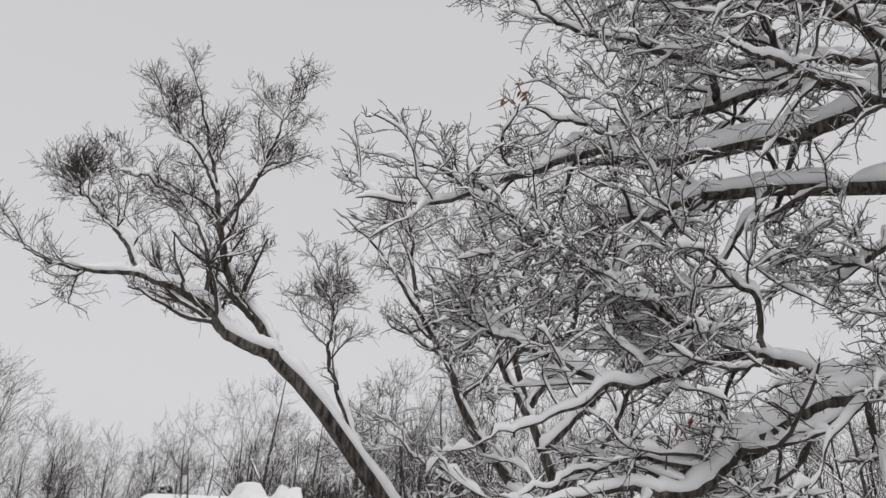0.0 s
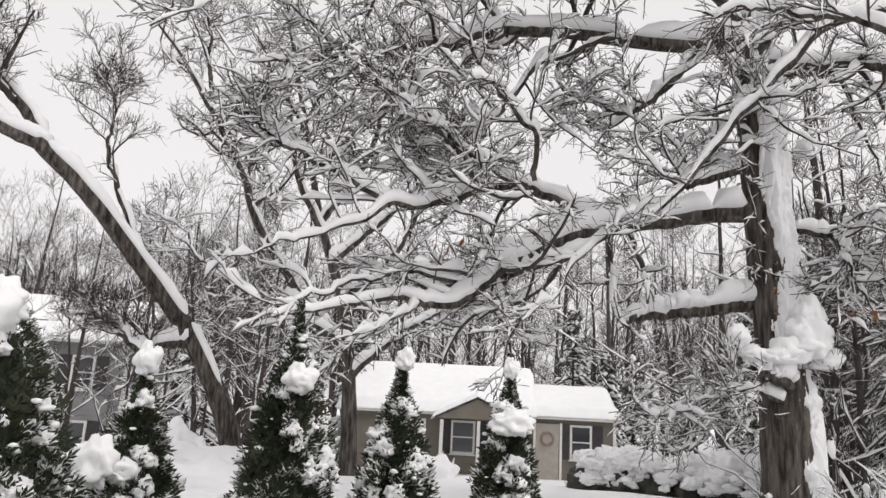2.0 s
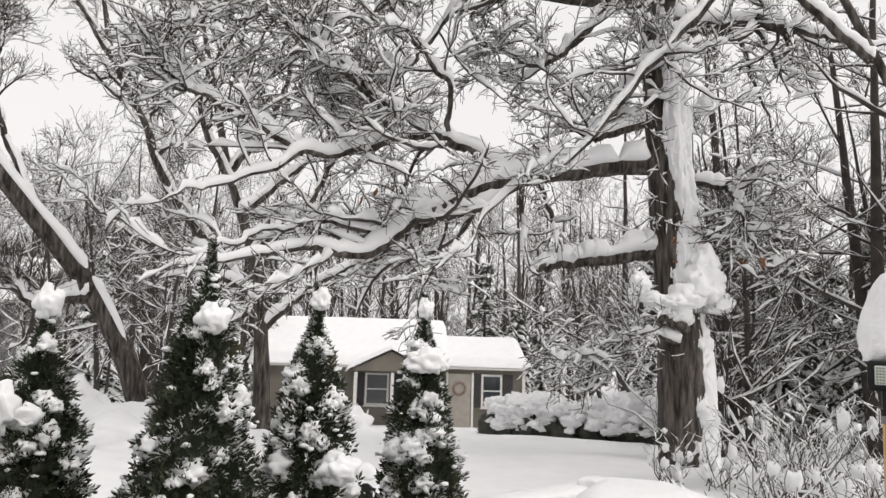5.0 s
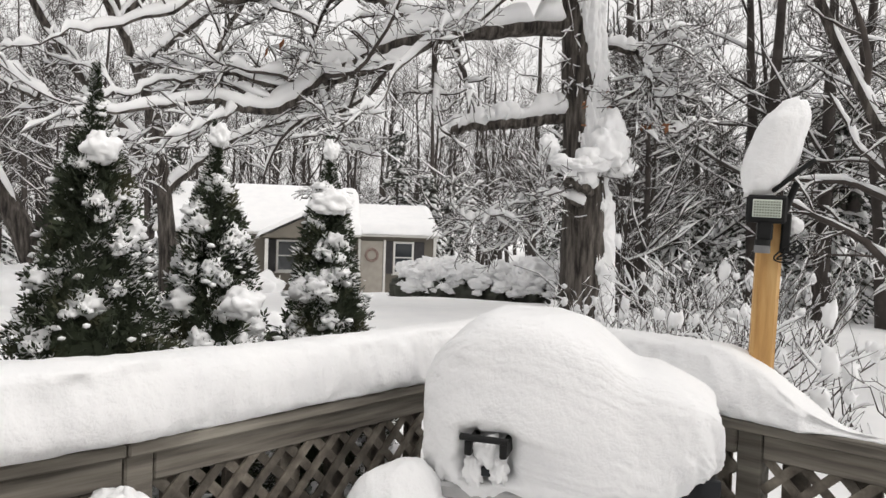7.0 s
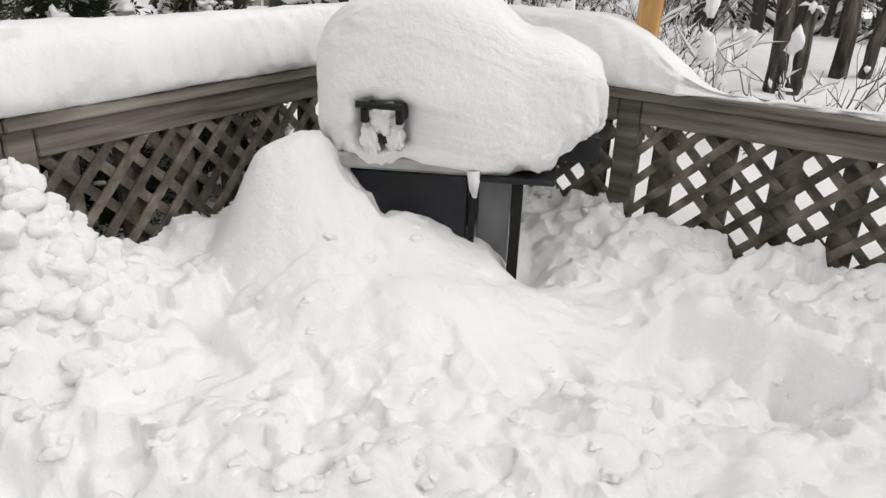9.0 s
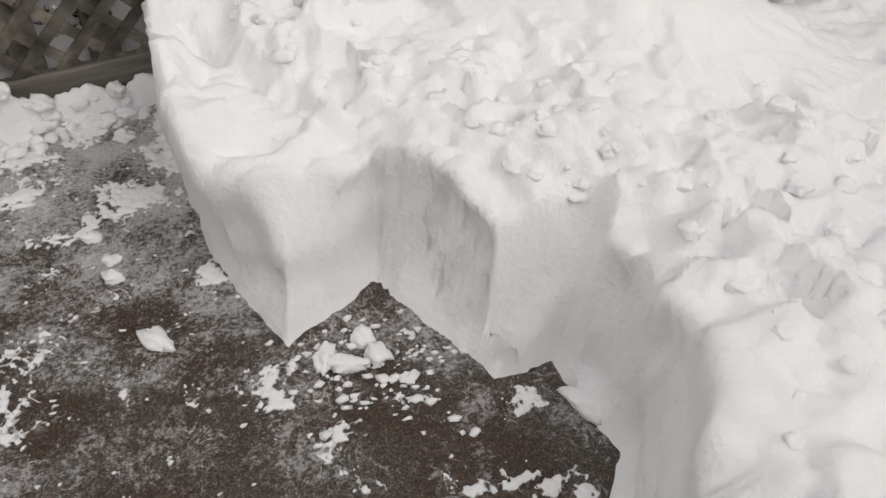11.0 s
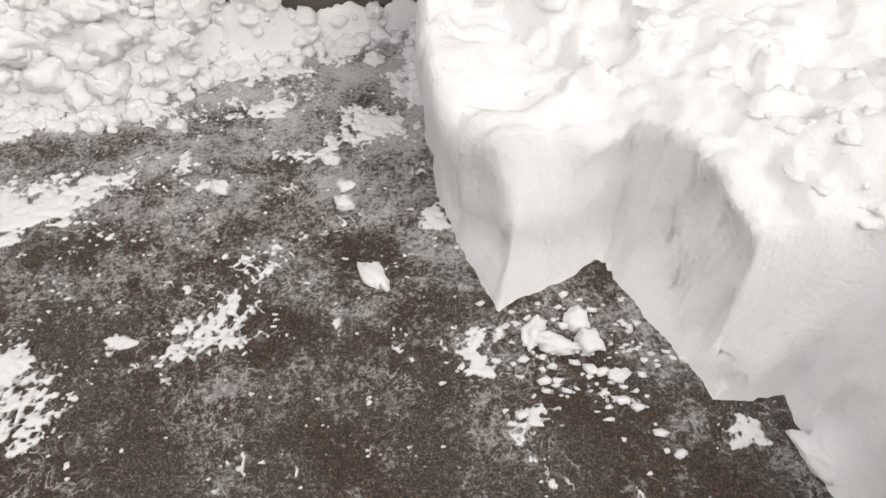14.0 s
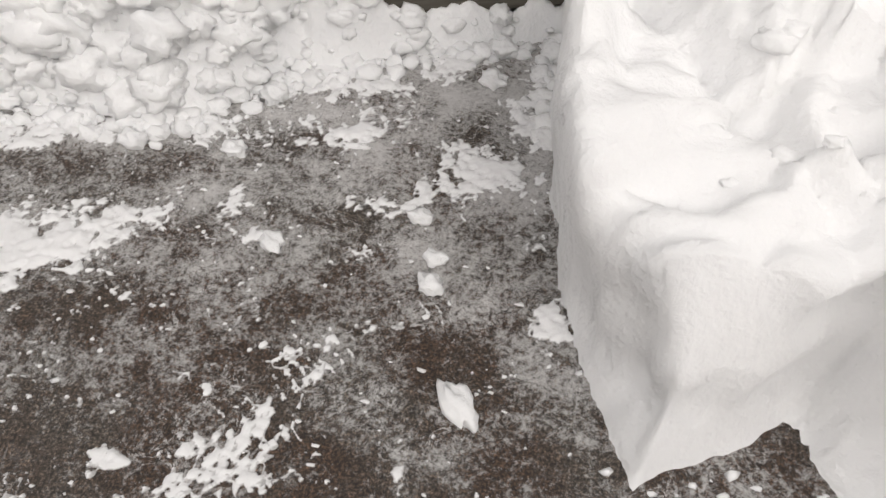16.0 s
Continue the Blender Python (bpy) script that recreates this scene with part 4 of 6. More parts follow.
def build_lamp_post():
    px, py = 2.515, 1.665
    m = pose(px, py, 0, 0, 1.5, -47)
    p = thing("lamp_post", "fresh pine post with knots standing outside the railing", "post")
    p.matrix_basis = m
    part("post", box_bm(-0.041, -0.041, -0.1, 0.041, 0.041, 1.70, 0.012), PINE, p)
    q = thing("solar_floodlight", "black solar floodlight with a grid of small diodes", "lamp")
    q.matrix_basis = m
    head = part("housing", box_bm(-0.09, -0.105, 1.682, 0.04, -0.07, 1.778, 0.008), PLASTIC, q)
    m_led, nt, b = mat("led_panel", 0.4)
    b.inputs["Base Color"].default_value = (0.62, 0.66, 0.6, 1)
    part("diode_panel", box_bm(-0.071, -0.109, 1.701, 0.021, -0.104, 1.762, 0.002), m_led, head, "pale panel of diodes")
    m_dot, nt, b = mat("led_dot", 0.35)
    b.inputs["Base Color"].default_value = (0.2, 0.23, 0.17, 1)
    for i in range(10):
        for j in range(6):
            x, z = -0.067 + i * 0.0087, 1.7045 + j * 0.0094
            part("diode", box_bm(x, -0.1115, z, x + 0.0055, -0.1085, z + 0.005, 0), m_dot, head)
    part("neck", box_bm(-0.05, -0.1, 1.62, 0.0, -0.045, 1.69, 0.008), PLASTIC, q)
    sensor = part("sensor", rod_bm((-0.03, -0.085, 1.585), (-0.03, -0.085, 1.625), 0.026, 20), PLASTIC, q, "round grey movement sensor")
    part("lens", rod_bm((-0.03, -0.087, 1.578), (-0.03, -0.087, 1.604), 0.0265, 20), GREY_SHEET, sensor)
    bm = box_bm(-0.085, -0.008, -0.08, 0.085, 0.008, 0.08, 0.004)
    bm.transform(Matrix.Translation((0.055, 0.0, 1.85)) @ Matrix.Rotation(radians(-42), 4, "Y") @ Matrix.Rotation(radians(90), 4, "X"))
    part("solar_panel", bm, PLASTIC, q, "black tilted solar panel under snow")
    part("panel_arm", rod_bm((0.03, 0, 1.69), (0.075, 0, 1.83), 0.012), PLASTIC, q)
    part("bracket", box_bm(0.03, -0.06, 1.58, 0.06, 0.05, 1.72, 0.005), PLASTIC, q)
    for i in range(4):
        k = 20
        t = np.linspace(0, 1, k)
        c = np.stack([0.045 + 0.035 * np.sin(t * 6.3 + i) + 0.01 * i, -0.06 + 0.02 * np.cos(t * 5 + i), 1.60 - 0.05 * np.sin(t * 3.1) + 0.01 * i], -1)
        v, f = tubes(c[None], np.full((1, k), 0.003), 6)
        place("cable", mesh_of("cable", v, f, PLASTIC), q, "thin black cable loop")
    v, f = blob((-0.012, -0.03, 1.94), (0.085, 0.09, 0.185), 4, 4, 0.3, 1.3)
    c0 = np.array((-0.012, -0.03, 1.94))
    w = (v - c0) / np.array((0.085, 0.09, 0.185))
    w = np.sign(w) * np.abs(w) ** 0.75
    v = c0 + w * np.array((0.08, 0.085, 0.17))
    sh = np.clip((v[:, 2] - 1.76) / 0.4, 0, 1)
    v[:, 0] += 0.085 * sh ** 0.9 - 0.035
    v[:, 2] = np.maximum(v[:, 2], 1.776 + 0.4 * np.maximum(v[:, 0] - 0.0, 0))
    ob = place("lamp_snow", mesh_of("lamp_snow", v, f, SNOW))
    ob.matrix_basis = m
    tagged(ob, "tall leaning cap of snow on the floodlight", "snow")
    v, f = blob((0.075, 0.0, 1.68), (0.035, 0.035, 0.03), 9, 3, 0.2)
    ob = place("snow_lump", mesh_of("snow_lump", v, f, SNOW))
    ob.matrix_basis = m
    tagged(ob, "small lump of snow on the floodlight bracket", "snow")


build_lamp_post()

# ---- arborvitae ----


def build_arborvitae(x, y, height, radius, seed, label, clumps, base=0.0, cap=None, taper=0.92):
    rng = np.random.default_rng(seed)
    t = thing("arborvitae", label, "shrub", (x, y, base), "arborvitae hedge row")
    k = 10
    part("trunk", rod_bm((0, 0, 0), (0, 0, height * 0.9), 0.03, 8, 0.008), BARK, t)

    def profile(u):
        return radius * np.clip(1.14 * (1 - u) ** taper, 0, 1) * (0.7 + 0.3 * sstep(0.0, 0.2, u)) * (1 - (0.55 if taper > 0.7 else 0) * sstep(0.84, 0.96, u)) + 0.006

    # inner dark mass
    n, s = 40, 28
    u = np.linspace(0, 1, n)[:, None]
    a = np.linspace(0, 2 * np.pi, s, endpoint=False)[None]
    rr = profile(u) * (0.58 + 0.4 * fbm(u * 14 + seed, a * 1.6 + 0 * u, 3))
    v = np.stack([rr * np.cos(a), rr * np.sin(a), u * height * 0.97 + 0 * a], -1).reshape(-1, 3)
    place("inner_foliage", mesh_of("inner_foliage", v, grid_faces(1, n, s), ARBOR), t)
    # fan-shaped sprays
    m = 15000
    u = rng.random(m) ** 1.35 * 1.02
    a = rng.random(m) * 2 * np.pi
    bulge = 0.86 + 0.75 * fbm(u * 8 + seed * 3, a * 1.9, 3)
    rr = profile(np.minimum(u, 1)) * bulge * (0.62 + 0.46 * rng.random(m))
    p = np.stack([rr * np.cos(a), rr * np.sin(a), u * height], -1)
    outw = np.stack([np.cos(a), np.sin(a), np.zeros(m)], -1)
    up = unit(outw * (0.75 + 0.4 * rng.random((m, 1))) + np.array([0, 0, 0.75]) + rng.normal(size=(m, 3)) * 0.35)
    sd = unit(np.cross(up, rng.normal(size=(m, 3))))
    L = ((0.02 + 0.034 * rng.random(m)) * (1 - 0.6 * sstep(0.8, 1.0, u)))[:, None]
    pieces = []
    for j, (off, ln, wd) in enumerate(((0.0, 1.0, 0.13), (0.7, 0.75, 0.12), (-0.7, 0.75, 0.12))):
        d = unit(up * np.cos(off) + sd * np.sin(off))
        nrm = unit(np.cross(d, np.cross(up, sd)))
        tip = p + d * L * ln
        mid = p + d * L * ln * 0.55
        w = nrm * L * wd
        pieces.append(np.stack([p, mid + w, tip, mid - w], 1))
    v = np.concatenate(pieces).reshape(-1, 3)
    f = np.arange(len(v)).reshape(-1, 4)
    place("foliage", mesh_of("foliage", v, f, ARBOR, False), t, kind="stuff")
    dusted = np.nonzero(fbm(u * 16 + seed * 5, a * 2.6, 3) + 0.1 * rng.normal(size=m) > 0.12)[0]
    quads = v.reshape(3, m, 4, 3)[:, dusted].reshape(-1, 3) + np.array([0, 0, 0.005])
    place("snowy_sprays", mesh_of("snowy_sprays", quads, np.arange(len(quads)).reshape(-1, 4), SNOW_TREE, False), t, "sprays dusted white with snow", kind="stuff")
    # snow clumps on the sprays
    bits = []
    for i in range(int(clumps * 1.05)):
        uu = rng.random() ** 1.25 * 0.93
        aa = rng.random() * 2 * np.pi
        big = rng.uniform(0.038, 0.09) * (1.15 - 0.75 * uu) * (1.35 if rng.random() < 0.2 else 1)
        rad = max(float(profile(np.array(uu))), 0.05)
        for j in range(rng.integers(6, 14)):
            side = rng.normal() if j else 0.0
            ua = uu - (abs(side) * 0.45 + rng.random() * 0.3 * (j > 0)) * big / height
            ab = aa + side * big * 1.0 / rad
            q = float(profile(np.array(min(max(ua, 0), 1)))) * (0.86 + 0.75 * float(fbm(np.array(ua * 8 + seed * 3), np.array(ab * 1.9), 3))) * (0.8 + 0.16 * rng.random())
            sz = big * (0.85 if j == 0 else rng.uniform(0.25, 0.7))
            bits.append(blob((q * math.cos(ab), q * math.sin(ab), ua * height + sz * 0.2), (sz * rng.uniform(0.8, 1.2), sz * rng.uniform(0.8, 1.2), sz * rng.uniform(0.7, 1.1)), seed * 100 + i * 9 + j, 3, 0.7, 2.0, 0.1))
    v, f = join(bits)
    place("snow_clumps", mesh_of("snow_clumps", v, f, SNOW_TREE), t, "clumps of snow caught on the sprays", kind="stuff")
    small = []
    for i in range(clumps * 2):
        uu = rng.random() ** 1.1 * 0.97
        aa = rng.random() * 2 * np.pi
        q = profile(np.array(uu)) * (0.9 + 0.2 * rng.random())
        sz = rng.uniform(0.004, 0.015)
        small.append(blob((q * math.cos(aa), q * math.sin(aa), uu * height), (sz * rng.uniform(1, 2), sz * rng.uniform(1, 2), sz * 0.8), i, 1, 0.5, 1.7))
    v, f = join(small)
    place("snow_dusting", mesh_of("snow_dusting", v, f, SNOW_TREE), t, kind="stuff")
    if cap:
        for i, (c, s) in enumerate(cap):
            v, f = blob(c, (s[0], s[1], s[2] * 1.1), 7 + i, 4, 0.42, 1.9, 0.25)
            place("snow_cap", mesh_of("snow_cap", v, f, SNOW_TREE), t, "large lump of snow")
    return t


build_arborvitae(-0.45, 2.32, 2.05, 0.5, 1, "dark green arborvitae with a huge snow cap on top", 85, cap=[((-0.08, -0.1, 1.96), (0.14, 0.11, 0.12)), ((-0.01, -0.06, 2.02), (0.07, 0.08, 0.07)), ((0.04, -0.34, 1.26), (0.15, 0.12, 0.11))], taper=0.62)
build_arborvitae(-0.15, 3.12, 1.93, 0.44, 2, "short arborvitae with a rounded snow-laden top", 72, cap=[((0, 0, 1.91), (0.05, 0.05, 0.07)), ((-0.13, -0.12, 1.5), (0.08, 0.08, 0.1))])
build_arborvitae(0.425, 2.80, 2.13, 0.50, 3, "tallest arborvitae with a pointed leader and scattered snow", 70, cap=[((0.02, -0.09, 1.86), (0.06, 0.055, 0.055))])
build_arborvitae(0.88, 2.99, 2.0, 0.40, 4, "slender arborvitae heavily clumped with snow", 84, cap=[((0.08, -0.22, 1.3), (0.075, 0.06, 0.06)), ((0.01, -0.02, 1.97), (0.036, 0.036, 0.05))])
build_arborvitae(1.43, 3.16, 2.0, 0.42, 5, "conical arborvitae clumped with fresh snow", 84, cap=[((0, -0.02, 1.97), (0.034, 0.034, 0.048)), ((-0.02, -0.1, 1.72), (0.09, 0.06, 0.06))])

# ---- bare trees ----


class Tree:
    """Gathers limbs, grows finer branches from them and lays snow on all."""

    def __init__(self, name, label, at, seed, far=False):
        self.top = thing(name, label, "tree", at)
        self.at = np.array(at, dtype=float)
        self.rng = np.random.default_rng(seed)
        self.limbs, self.snow = [], []
        self.far = far
        self.bark = BARK_FAR if far else BARK

    def limb(self, points, r0, r1, name="limb", sides=10, snow=0.24, k=56, power=0.95, wander=0.02, bare=False):
        p = spline(points, k) - self.at
        shake = self.rng.normal(size=(k - 2, 3)) * wander * 1.5
        shake = (shake + np.roll(shake, 1, axis=0) + np.roll(shake, 2, axis=0)) / 2
        p[1:-1] += shake * np.linspace(0.3, 1, k - 2)[:, None] * (0.35 if name == "trunk" else 1)
        u = np.linspace(0, 1, k)
        r = (r0 + ((r1 if name == "trunk" else min(r1, 0.01)) - r0) * u ** power) * (1.0 if name == "trunk" else 0.8)
        r = r * (1 + (0.02 if name == "trunk" else 0.06) * self.rng.normal(size=k) * (u > 0.02))
        v, f = tubes(p[None], r[None], sides)
        place(name, mesh_of(name, v, f, self.bark), self.top)
        if name != "trunk" and not bare:
            self.limbs.append((p, r))
        if snow:
            h = np.minimum(snow, 0.05 + r * 2.3)
            self.snow.append(snow_tubes(p[None], r[None], h[None], 10, self.rng, 0.98, 1.1))

    def finish(self, counts, lengths, snow=(0.05, 0.028, 0.017), lift=0.12, cover=0.85, lo=0.2, spread=0.7, droop=0.0, flat=1.0, follow=0.75, wobble=0.26, thick=1.0):
        """counts and lengths: of boughs, branches and twigs in turn."""
        k0 = 24
        ps = np.stack([np.stack([np.interp(np.linspace(0, 1, k0), np.linspace(0, 1, len(p)), p[:, i]) for i in range(3)], -1) for p, r in self.limbs])
        rs = np.stack([np.interp(np.linspace(0, 1, k0), np.linspace(0, 1, len(r)), r) for p, r in self.limbs])
        pieces, caps = [], self.snow
        p, r = ps, rs
        reach = np.clip(np.linalg.norm(np.diff(ps, axis=1), axis=2).sum(1) / 3.6, 0.12, 1.1)[:, None]
        for lev, (c, ln) in enumerate(zip(counts, lengths)):
            k = (10, 7, 4, 3)[lev]
            p, r = grow(p, np.maximum(r, 0.012 if lev == 0 else 0.004), c, k, ln * (reach if lev == 0 else 1.0), self.rng, spread=spread, lift=lift - droop * lev, wobble=wobble * (1, 0.9, 0.8, 0.8)[lev], follow=follow, flat=flat, lo=lo if lev == 0 else 0.12, thin=(0.5, 0.55, 0.6, 0.7)[lev], tip=(0.35, 0.4, 0.5, 0.5)[lev])
            r = np.clip(r, (0.008, 0.005, 0.0036, 0.003)[lev] * thick, (0.036, 0.010, 0.0045, 0.004)[lev] * thick)
            pieces.append(tubes(p, r, (5, 3, 3, 3)[lev]))
            if lev < len(snow) and snow[lev]:
                pick = self.rng.random(len(p)) < (1.0, 0.9, 0.55, 0.6)[lev]
                caps.append(snow_tubes(p[pick], r[pick], np.full(r[pick].shape, snow[lev]), (5, 3, 3, 3)[lev], self.rng, cover, 1.1))
        v, f = join(pieces)
        place("twigwork", mesh_of("twigwork", v, f, BARK_FAR if self.far else BARK_TWIG), self.top, kind="stuff")
        if caps:
            v, f = join(caps)
            place("branch_snow", mesh_of("branch_snow", v, f, SNOW_TREE), self.top, "fresh snow lying along every branch", kind="stuff")
        return self.top


oak = Tree("oak_tree", "big snow-plastered oak with wide bare limbs", (6.5, 7.5, 0.2), 11)
limb = oak.limb
limb([(6.55, 7.5, 0.1), (6.52, 7.5, 1.2), (6.5, 7.52, 2.4), (6.42, 7.6, 4.4), (6.36, 7.62, 6.4), (6.3, 7.6, 8.2), (6.15, 7.6, 10.0), (5.9, 7.5, 12.5)], 0.33, 0.19, "trunk", 26, 0, 70)
limb([(6.22, 7.63, 4.39), (5.43, 7.86, 4.29), (4.6, 8.05, 4.08), (3.75, 8.17, 3.83), (3.02, 8.16, 3.37), (2.38, 8.08, 2.9), (1.81, 7.94, 2.94), (1.15, 7.77, 2.77), (0.37, 7.56, 2.57)], 0.16, 0.02)
limb([(5.13, 8.01, 4.3), (4.29, 8.18, 4.22), (3.74, 8.16, 4.41), (3.26, 8.08, 4.49), (2.73, 7.99, 4.33), (2.02, 7.92, 4.08), (1.52, 7.76, 3.91), (0.83, 7.59, 3.53), (0.3, 7.36, 3.28)], 0.11, 0.02)
limb([(6.31, 7.55, 6.77), (5.48, 7.79, 6.65), (4.08, 8.23, 6.81), (3.14, 8.28, 6.7), (2.28, 8.22, 6.33), (1.32, 8.09, 6.0), (0.49, 7.85, 5.61), (-0.13, 7.55, 5.34)], 0.15, 0.02)
limb([(6.36, 7.31, 7.84), (5.34, 7.69, 7.94), (4.77, 7.67, 7.59), (3.68, 7.89, 7.28), (2.32, 8.04, 7.03), (1.56, 7.89, 7.08), (0.6, 7.68, 6.58), (-0.34, 7.36, 5.97), (-1.26, 6.92, 5.76)], 0.17, 0.02)
limb([(6.17, 7.47, 8.05), (5.37, 7.68, 8.11), (4.53, 7.84, 8.22), (3.78, 7.88, 8.09), (2.65, 7.99, 7.67), (1.8, 7.89, 7.36), (1.33, 7.66, 7.4), (0.59, 7.43, 7.39)], 0.13, 0.02)
limb([(4.13, 7.84, 8.12), (3.92, 7.44, 8.53), (3.63, 7.28, 9.05), (3.3, 7.12, 9.81), (2.79, 7.04, 11.04)], 0.08, 0.02)
limb([(3.27, 7.93, 7.9), (3.03, 7.57, 8.19), (2.33, 7.58, 8.57), (1.21, 7.6, 8.91), (0.74, 7.44, 9.25), (0.26, 7.25, 9.68)], 0.07, 0.015)
limb([(6.3, 7.63, 3.2), (5.7, 7.88, 3.12), (5.27, 8.04, 3.03), (4.87, 8.16, 2.96), (4.65, 8.17, 2.79)], 0.11, 0.06, power=2.2, bare=True)
limb([(7.89, 6.3, 6.92), (6.99, 6.5, 6.7), (6.55, 6.6, 6.48), (6.19, 6.7, 6.04), (5.75, 6.8, 5.52), (5.25, 6.9, 4.93), (4.76, 7.0, 4.26), (4.09, 7.1, 3.83), (3.6, 7.1, 3.41), (3.24, 7.1, 2.88)], 0.075, 0.012)
limb([(6.2, 7.61, 5.0), (5.66, 7.81, 4.79), (5.44, 7.86, 4.73), (5.64, 7.64, 5.18), (5.87, 7.37, 5.71), (6.13, 7.06, 6.06)], 0.08, 0.03)
limb([(6.3, 7.55, 6.45), (6.62, 7.3, 6.32), (7.08, 7.0, 6.21), (7.41, 6.6, 6.14), (7.75, 6.2, 5.9), (8.3, 5.6, 5.6)], 0.15, 0.04, snow=0.3)
limb([(3.4, 8.0, 4.55), (3.36, 7.9, 5.09), (3.05, 7.8, 5.34), (2.63, 7.7, 5.74), (2.33, 7.6, 6.15), (2.17, 7.5, 6.68), (1.78, 7.4, 7.44)], 0.05, 0.01)
limb([(2.68, 7.9, 4.4), (2.28, 7.8, 4.78), (1.9, 7.7, 5.03), (1.52, 7.6, 5.27), (1.16, 7.5, 5.57), (0.7, 7.4, 5.9)], 0.055, 0.01)
limb([(1.6, 7.9, 4.0), (0.86, 7.8, 4.32), (0.41, 7.7, 4.45), (0.09, 7.6, 4.62), (-0.22, 7.5, 4.85)], 0.05, 0.01)
limb([(6.4, 7.25, 2.2), (6.05, 7.12, 2.28), (5.75, 7.15, 2.4), (5.55, 7.1, 2.62)], 0.1, 0.02, bare=True)
limb([(6.3, 7.3, 2.0), (5.9, 7.3, 2.1), (5.4, 7.5, 2.0), (4.8, 7.6, 1.75)], 0.045, 0.01)
limb([(6.5, 7.52, 4.19), (6.9, 7.21, 4.08), (7.03, 6.98, 3.9), (7.01, 6.9, 3.6), (7.14, 6.66, 2.97)], 0.06, 0.015)
limb([(4.5, 8.14, 4.05), (3.9, 8.16, 3.66), (3.18, 8.2, 3.39), (2.59, 8.14, 3.2), (1.88, 8.07, 3.26), (1.22, 7.94, 3.05), (0.6, 7.75, 2.73)], 0.07, 0.012)
limb([(5.59, 7.75, 6.6), (5.09, 7.89, 5.93), (4.59, 8.07, 5.67), (4.22, 8.15, 5.92), (3.93, 8.18, 5.75)], 0.07, 0.015)
limb([(3.84, 8.2, 6.75), (3.06, 8.17, 5.62), (2.58, 8.08, 4.95), (2.13, 7.96, 4.45)], 0.05, 0.012)
limb([(3.28, 7.95, 4.47), (2.69, 7.81, 4.57), (2.22, 7.74, 4.87), (1.74, 7.64, 5.22), (1.25, 7.52, 5.57)], 0.05, 0.012)
limb([(6.1, 7.7, 9.0), (5.2, 7.4, 10.2), (4.2, 7.2, 11.2), (3.0, 7.1, 12.0)], 0.1, 0.02)
limb([(6.2, 7.7, 8.0), (7.0, 7.0, 9.2), (7.8, 6.4, 10.2)], 0.1, 0.02)
crown = np.random.default_rng(17)
for i in range(9):
    z0 = 6.4 + 0.6 * i
    a = radians(crown.uniform(150, 290))
    ln = crown.uniform(3.5, 5.5)
    ex, ey, ez = math.cos(a) * ln, math.sin(a) * ln * 0.7, ln * crown.uniform(0.1, 0.45)
    limb([(6.3, 7.6, z0), (6.3 + ex * 0.4, 7.6 + ey * 0.4, z0 + ez * 0.55), (6.3 + ex * 0.75, 7.6 + ey * 0.8, z0 + ez * 0.75), (6.3 + ex, 7.6 + ey, z0 + ez)], 0.1, 0.008)
oak.finish((14, 8, 6), (1.7, 0.62, 0.26), snow=(0.085, 0.048, 0.02), spread=0.9, lift=0.04, flat=0.62, follow=0.6, wobble=0.34, thick=1.05)


